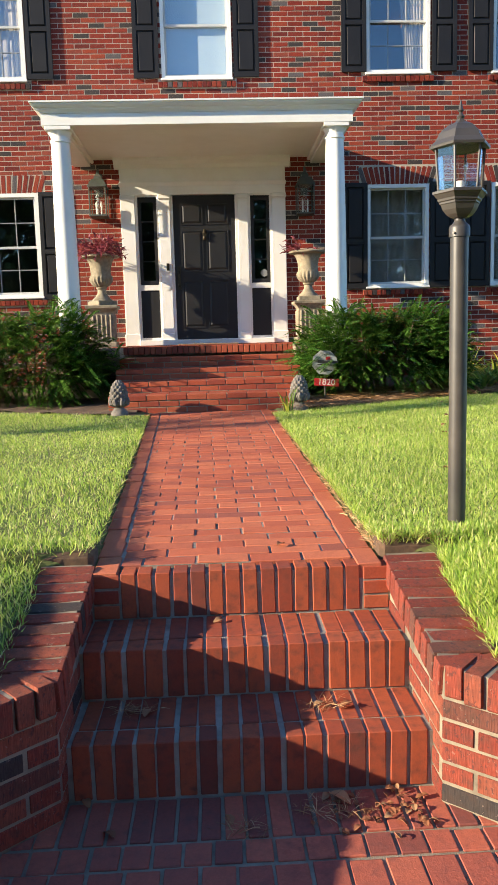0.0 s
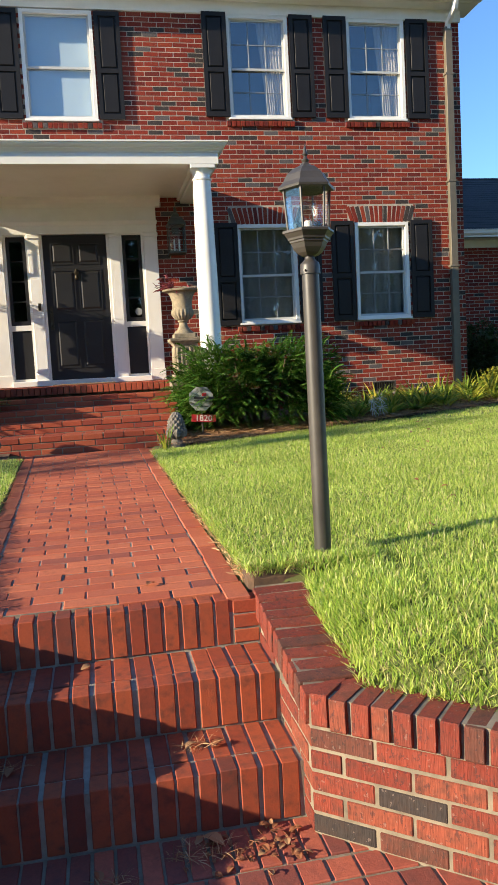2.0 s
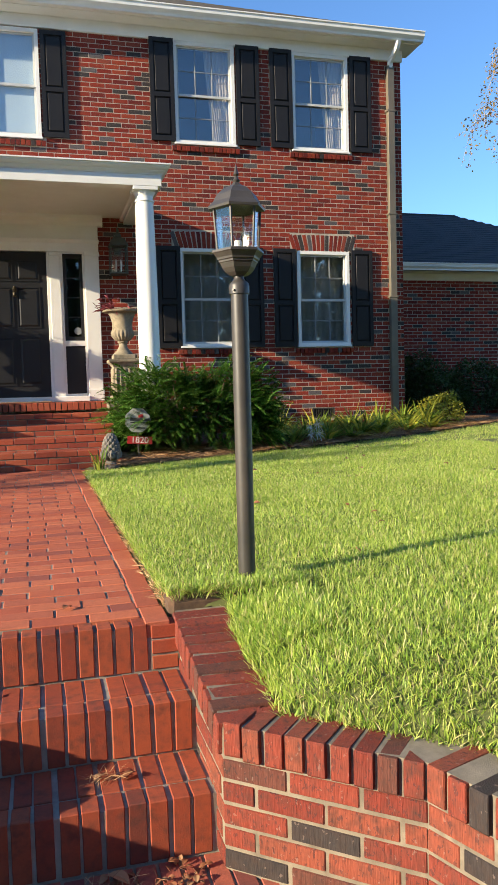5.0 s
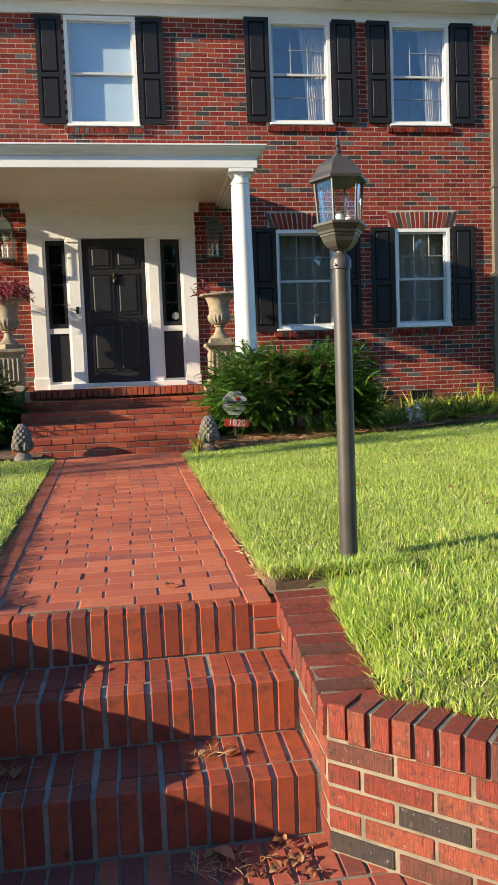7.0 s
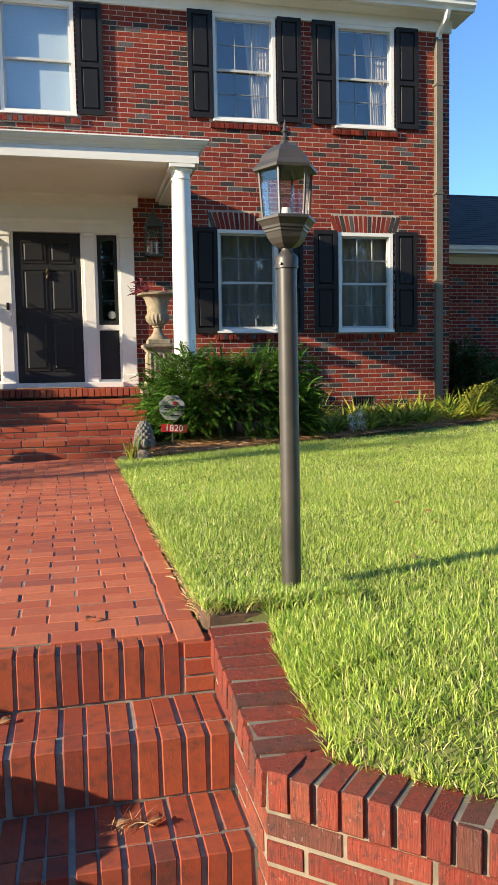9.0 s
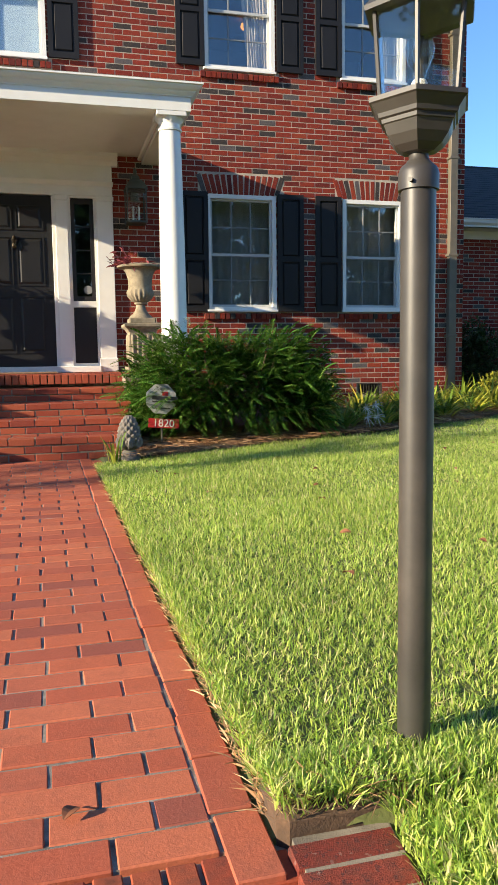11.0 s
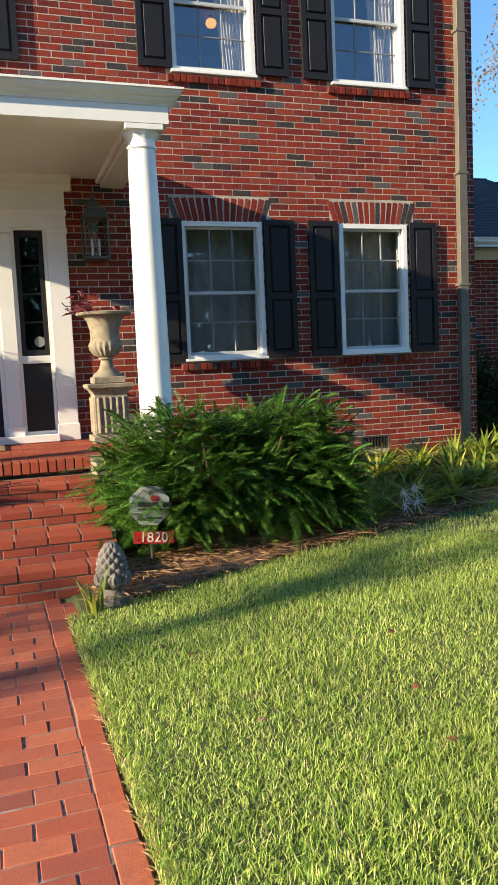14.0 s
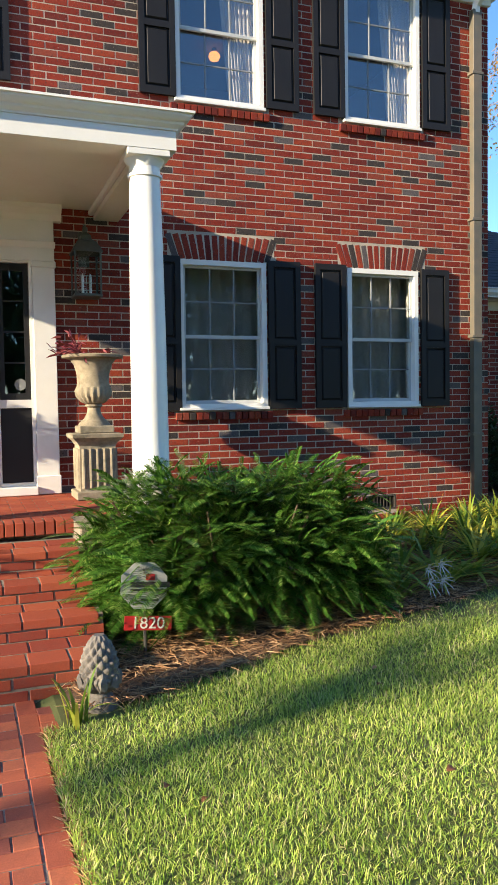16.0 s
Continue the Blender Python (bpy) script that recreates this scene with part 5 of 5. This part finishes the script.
# ---- tree behind the wing ----
tree = thing("tree", (18.6, 21.0, 0.9), "tall tree with pale limbs and sparse brown autumn leaves", "tree")
part("trunk", tube([(0, 0, -0.2), (-0.1, 0, 3), (0.1, 0.1, 6), (-0.1, 0, 10), (0.1, 0, 15)], [0.34, 0.28, 0.24, 0.18, 0.08], 12), BARK, tree, smooth=True)
rng = np.random.RandomState(61)
P, E = [], []
for i in range(15):
    a = rng.uniform(0, 2 * math.pi) if i > 8 else math.pi + rng.uniform(-0.65, 0.55)
    h = rng.uniform(8.4, 14)
    L = rng.uniform(3.2, 5.0)
    pts = [np.array([0, 0, h])]
    for k in range(1, 7):
        u = k / 6
        pts.append(np.array([math.cos(a) * L * u, math.sin(a) * L * u, h + 1.1 * u - 1.6 * u * u]) + rng.normal(0, 0.12, 3))
    part("limb", tube([tuple(p) for p in pts], [0.09, 0.075, 0.06, 0.045, 0.03, 0.02, 0.01], 7), BARK, tree, smooth=True)
    tw = bmesh.new()
    for j in range(26):
        u = rng.uniform(0.3, 1)
        k = min(int(u * 6), 5)
        p = pts[k] + (pts[k + 1] - pts[k]) * (u * 6 - k)
        d = np.array([rng.normal(0, 0.5), rng.normal(0, 0.5), -rng.uniform(0.5, 2.0)])
        q = [p, p + d * 0.4 + rng.normal(0, 0.1, 3), p + d + rng.normal(0, 0.12, 3)]
        tube([tuple(v) for v in q], [0.012, 0.008, 0.003], 4, tw)
        for _ in range(42):
            v = rng.uniform(0.15, 1)
            P.append(p + d * v + rng.normal(0, 0.11, 3))
            E.append(rng.normal(0, 1, 3))
    part("twig_spray", tw, BARK, tree)
P, E = np.array(P), np.array(E)
E /= np.linalg.norm(E, axis=1, keepdims=True)
n = len(P)
V, F = leaf_quads(P, E, rng.uniform(0.06, 0.11, n), rng.uniform(0.04, 0.07, n), 0.2, rng)
ribbons("crown", V, F, AUTUMN, tree)

# ---- trees across the street, behind the viewer ----
far = thing("street_tree", (0, 0, 0), "broad dark green tree across the street", "tree", "street trees")
part("trunk", tube([(0, 0, -0.1), (0.1, 0, 1.5), (-0.05, 0.1, 3.2), (0.1, 0, 6)], [0.28, 0.22, 0.18, 0.06], 10), STEM, far, smooth=True)
rng = np.random.RandomState(91)
D = ball_dirs(3600, rng, -0.8)
lump = 1 + 0.2 * np.sin(D[:, 0] * 5) * np.sin(D[:, 1] * 4 + 1) + 0.15 * np.sin(D[:, 2] * 7 + D[:, 0] * 3)
P = D * np.array([3.4, 2.6, 3.6]) * (lump * rng.uniform(0.6, 1.0, len(D)))[:, None] + np.array([0, 0, 4.6])
P[:, 2] = np.maximum(P[:, 2], 0.6)
E = D + rng.normal(0, 0.7, D.shape)
E /= np.linalg.norm(E, axis=1, keepdims=True)
V, F = leaf_quads(P, E, rng.uniform(0.3, 0.6, len(D)), rng.uniform(0.2, 0.4, len(D)), 0.3, rng)
ribbons("crown", V, F, HEDGE, far)
for k in range(13):
    m = pose(-22 + 5.0 * k + jit.uniform(-0.6, 0.6), -24 + jit.uniform(-2, 2), 0.08, 0, 0, 50 * k)
    if k == 0:
        far.matrix_basis = m
    else:
        copy_thing(far, m @ Matrix.Diagonal((1.15, 1.15, 1.5, 1)))

# ---- yard tree west of the walk, whose shade dapples the end of the lawn ----
yard = thing("yard_tree", (-16.0, 2.9, 0.7), "slender open-crowned tree standing west on the lawn", "tree")
part("trunk", tube([(0, 0, -0.1), (0.05, 0.05, 2.0), (-0.05, 0, 4.2), (0.05, 0, 7.0)], [0.11, 0.09, 0.07, 0.02], 10), STEM, yard, smooth=True)
rng = np.random.RandomState(95)
P = []
for i in range(24):
    a, h = rng.uniform(0, 2 * math.pi), rng.uniform(5.0, 6.6)
    L = rng.uniform(0.4, 1.1)
    tip = np.array([math.cos(a) * L, math.sin(a) * L, h + rng.uniform(0.0, 0.5)])
    part("limb", tube([(0, 0, h - 0.5), tuple(tip * 0.5 + np.array([0, 0, h * 0.5 - 0.1])), tuple(tip)], [0.03, 0.02, 0.006], 6), STEM, yard)
    P.append(tip + rng.normal(0, 0.14, (17, 3)))
P = np.concatenate(P)
E = rng.normal(0, 1, P.shape)
E /= np.linalg.norm(E, axis=1, keepdims=True)
V, F = leaf_quads(P, E, rng.uniform(0.08, 0.15, len(P)), rng.uniform(0.05, 0.09, len(P)), 0.3, rng)
ribbons("crown", V, F, HEDGE, yard)

# ---- fallen leaves on the steps and landing ----


def dry_leaf(x, y, z, size, rz, tilt, material=DRY):
    bm = bmesh.new()
    rows = []
    for k in range(7):
        u = k / 6
        w = 0.30 * size * math.sin(math.pi * (0.04 + 0.94 * u)) ** 0.9
        c = 0.18 * size * math.sin(u * 2.6)
        rows.append([bm.verts.new(v) for v in ((u * size, -w, c + 0.25 * w), (u * size, 0, c), (u * size, w, c + 0.3 * w))])
    for a, b in zip(rows, rows[1:]):
        for i in (0, 1):
            bm.faces.new((a[i], a[i + 1], b[i + 1], b[i]))
    ob = part("fallen_leaf", bm, material)
    ob.matrix_basis = pose(x, y, z, tilt, 0, rz)
    ob.modifiers.new("thick", "SOLIDIFY").thickness = 0.0012
    return tagged(ob, "curled dry brown leaf lying on brick", "leaf", "fallen leaves")


rl = random.Random(17)
for i in range(64):
    x, y = 0.66 - abs(rl.gauss(0, 0.15)), 2.08 + rl.gauss(0, 0.06)
    dry_leaf(x, min(y, 2.17), LANDING + 0.003 + 0.012 * rl.random() * (x > 0.5), rl.uniform(0.015, 0.036), rl.uniform(0, 360), rl.uniform(-30, 30))
dry_leaf(0.43, 2.11, LANDING + 0.012, 0.075, 140, 5, STRAW)
for x, y, z in ((-0.36, 2.17, 0.15), (-0.30, 2.05, 0.15), (0.07, 2.05, 0.15), (0.40, 2.40, 0.337), (0.44, 2.36, 0.337), (-0.25, 2.40, 0.337), (-0.2, 2.36, 0.337), (0.03, 2.72, 0.512), (0.78, 2.93, 0.71), (0.83, 2.95, 0.715), (0.9, 2.94, 0.72), (0.75, 2.97, 0.71), (0.33, 3.1, 0.699)):
    dry_leaf(x, y, z, rl.uniform(0.03, 0.06), rl.uniform(0, 360), rl.uniform(-25, 25))
rng = np.random.RandomState(71)
for nm, cx, cy, z, n, r in (("dry_moss", 0.36, 2.1, LANDING, 130, 0.055), ("dry_moss", -0.24, 2.4, 0.333, 60, 0.03), ("dry_moss", 0.4, 2.38, 0.333, 60, 0.03), ("dry_moss", 0.12, 2.02, LANDING, 50, 0.03), ("dry_moss", 0.83, 2.94, 0.75, 260, 0.08)):
    A = rng.uniform(0, 6.28, n)
    D = np.stack([np.cos(A), np.sin(A), rng.uniform(0, 0.7, n)], 1)
    P = np.stack([cx + rng.normal(0, r, n), cy + rng.normal(0, r * 0.5, n), z + rng.uniform(0, 0.02, n)], 1)
    V, F = leaf_quads(P, D, rng.uniform(0.03, 0.07, n), rng.uniform(0.001, 0.003, n), 0.5, rng)
    tagged(ribbons(nm, V, F, STRAW), "tuft of dry grey-brown moss on brick", "debris", kind="stuff")
for i in range(16):
    dry_leaf(rl.uniform(0.72, 0.98), rl.uniform(2.9, 3.02), 0.752 + 0.01 * rl.random(), rl.uniform(0.025, 0.05), rl.uniform(0, 360), rl.uniform(-30, 30))
for i in range(26):
    x, y = rl.uniform(1.0, 4.0), rl.uniform(3.2, 8.0)
    dry_leaf(x, y, float(lawn_z(x, y)) + 0.03, rl.uniform(0.03, 0.06), rl.uniform(0, 360), rl.uniform(-30, 30))


n = 2600
Y = rng.uniform(2.95, 7.65, n)
X = np.where(rng.rand(n) < 0.75, walk_right(Y) + rng.uniform(-0.005, 0.045, n), walk_left(Y) - rng.uniform(-0.005, 0.045, n))
A = rng.normal(math.pi / 2, 0.6, n)
D = np.stack([np.cos(A), np.sin(A), rng.uniform(0, 0.5, n)], 1)
V, F = leaf_quads(np.stack([X, Y, walk_z(Y) + rng.uniform(0.0, 0.02, n)], 1), D, rng.uniform(0.03, 0.07, n), rng.uniform(0.002, 0.005, n), 0.4, rng)
tagged(ribbons("dead_grass", V, F, STRAW), "dry yellowed grass clippings along the walk edge", "dead grass", kind="stuff")


# ---- grass blades ----
def tall(n, rng):
    return rng.uniform(0.036, 0.076, n)


def blades(name, side, zones, seed):
    rng = np.random.RandomState(seed)
    X, Y = [], []
    for x1, y0, y1, per in zones:
        n = int(per * x1 * (y1 - y0))
        y = rng.uniform(y0, y1, n)
        edge = np.where(y > 2.885, np.where(side > 0, walk_right(y), walk_left(y)), wall_x(y, side) + side * 0.02)
        x = edge + side * rng.uniform(0.0, 1, n) * x1
        keep = np.ones(n, bool)
        ax = np.abs(x)
        front = np.interp(ax, BED_X, BED_Y)
        keep &= y < front + rng.normal(0, 0.035, n)
        keep &= ~((np.abs(x - 0.14) < 0.765) & (y > 2.70) & (y < 2.885))
        keep &= ~((ax < 1.02) & (y > 7.63))
        X.append(x[keep])
        Y.append(y[keep])
    X, Y = np.concatenate(X), np.concatenate(Y)
    n = len(X)
    Zz = turf_z(X, Y) - 0.012 + 0.02 * ((np.abs(X - 0.14) < 1.1) & (Y > 2.4) & (Y < 3.04))
    A = rng.uniform(0, 2 * math.pi, n)
    lean = rng.uniform(0.1, 1.1, n)
    patch = 0.5 + 0.5 * np.sin(X * 2.3 + 1.3 * np.sin(Y * 1.7)) * np.sin(Y * 2.9 + X)
    L = tall(n, rng) * (0.75 + 0.35 * patch)
    D = np.stack([np.cos(A) * lean, np.sin(A) * lean, np.ones(n)], 1)
    D /= np.linalg.norm(D, axis=1, keepdims=True)
    V, F = leaf_quads(np.stack([X, Y, Zz], 1), D, L, rng.uniform(0.0026, 0.0044, n), 0.5, rng)
    ob = ribbons(name, V, F, GRASS)
    return tagged(ob, "thick bright green mown grass blades", "grass", kind="stuff")


blades("grass", 1, [(0.55, 2.88, 3.06, 16000), (0.30, 2.3, 2.88, 12000), (2.6, 1.2, 4.2, 19000), (3.2, 4.2, 5.8, 17000), (4.6, 5.8, 8.2, 11000), (8.0, 8.2, 11.6, 3000), (9.0, -2.3, 8.0, 700)], 81)
blades("grass", -1, [(1.3, 1.2, 3.2, 9000), (2.4, 3.2, 8.0, 5600), (7.0, -2.3, 8.9, 500)], 82)

# ---- facade bricks, last ----
rects = courses(HX0 + 0.0, HX1, 0.88, TOPZ, [*WIN_UP, *WIN_LOW, *ARCH, *SILL, (DOOR[0] - 0.0, DOOR[1], 1.2, 4.13), VENT])
near = [r for r in rects if 1.2 <= r[0] and r[1] <= 4.15 and 1.2 < r[2] < 3.1]
near = near[:300]
chosen = set(near)
joined_bricks("brickwork", [r for r in rects if r not in chosen and r[0] > -4.3], FY, 0.02, FACE, front)
for a, b, z0, z1 in near:
    lay(front, FACE, (b - a, 0.05, z1 - z0), pose((a + b) / 2, FY + 0.025, (z0 + z1) / 2), 0.0012, 0.25)
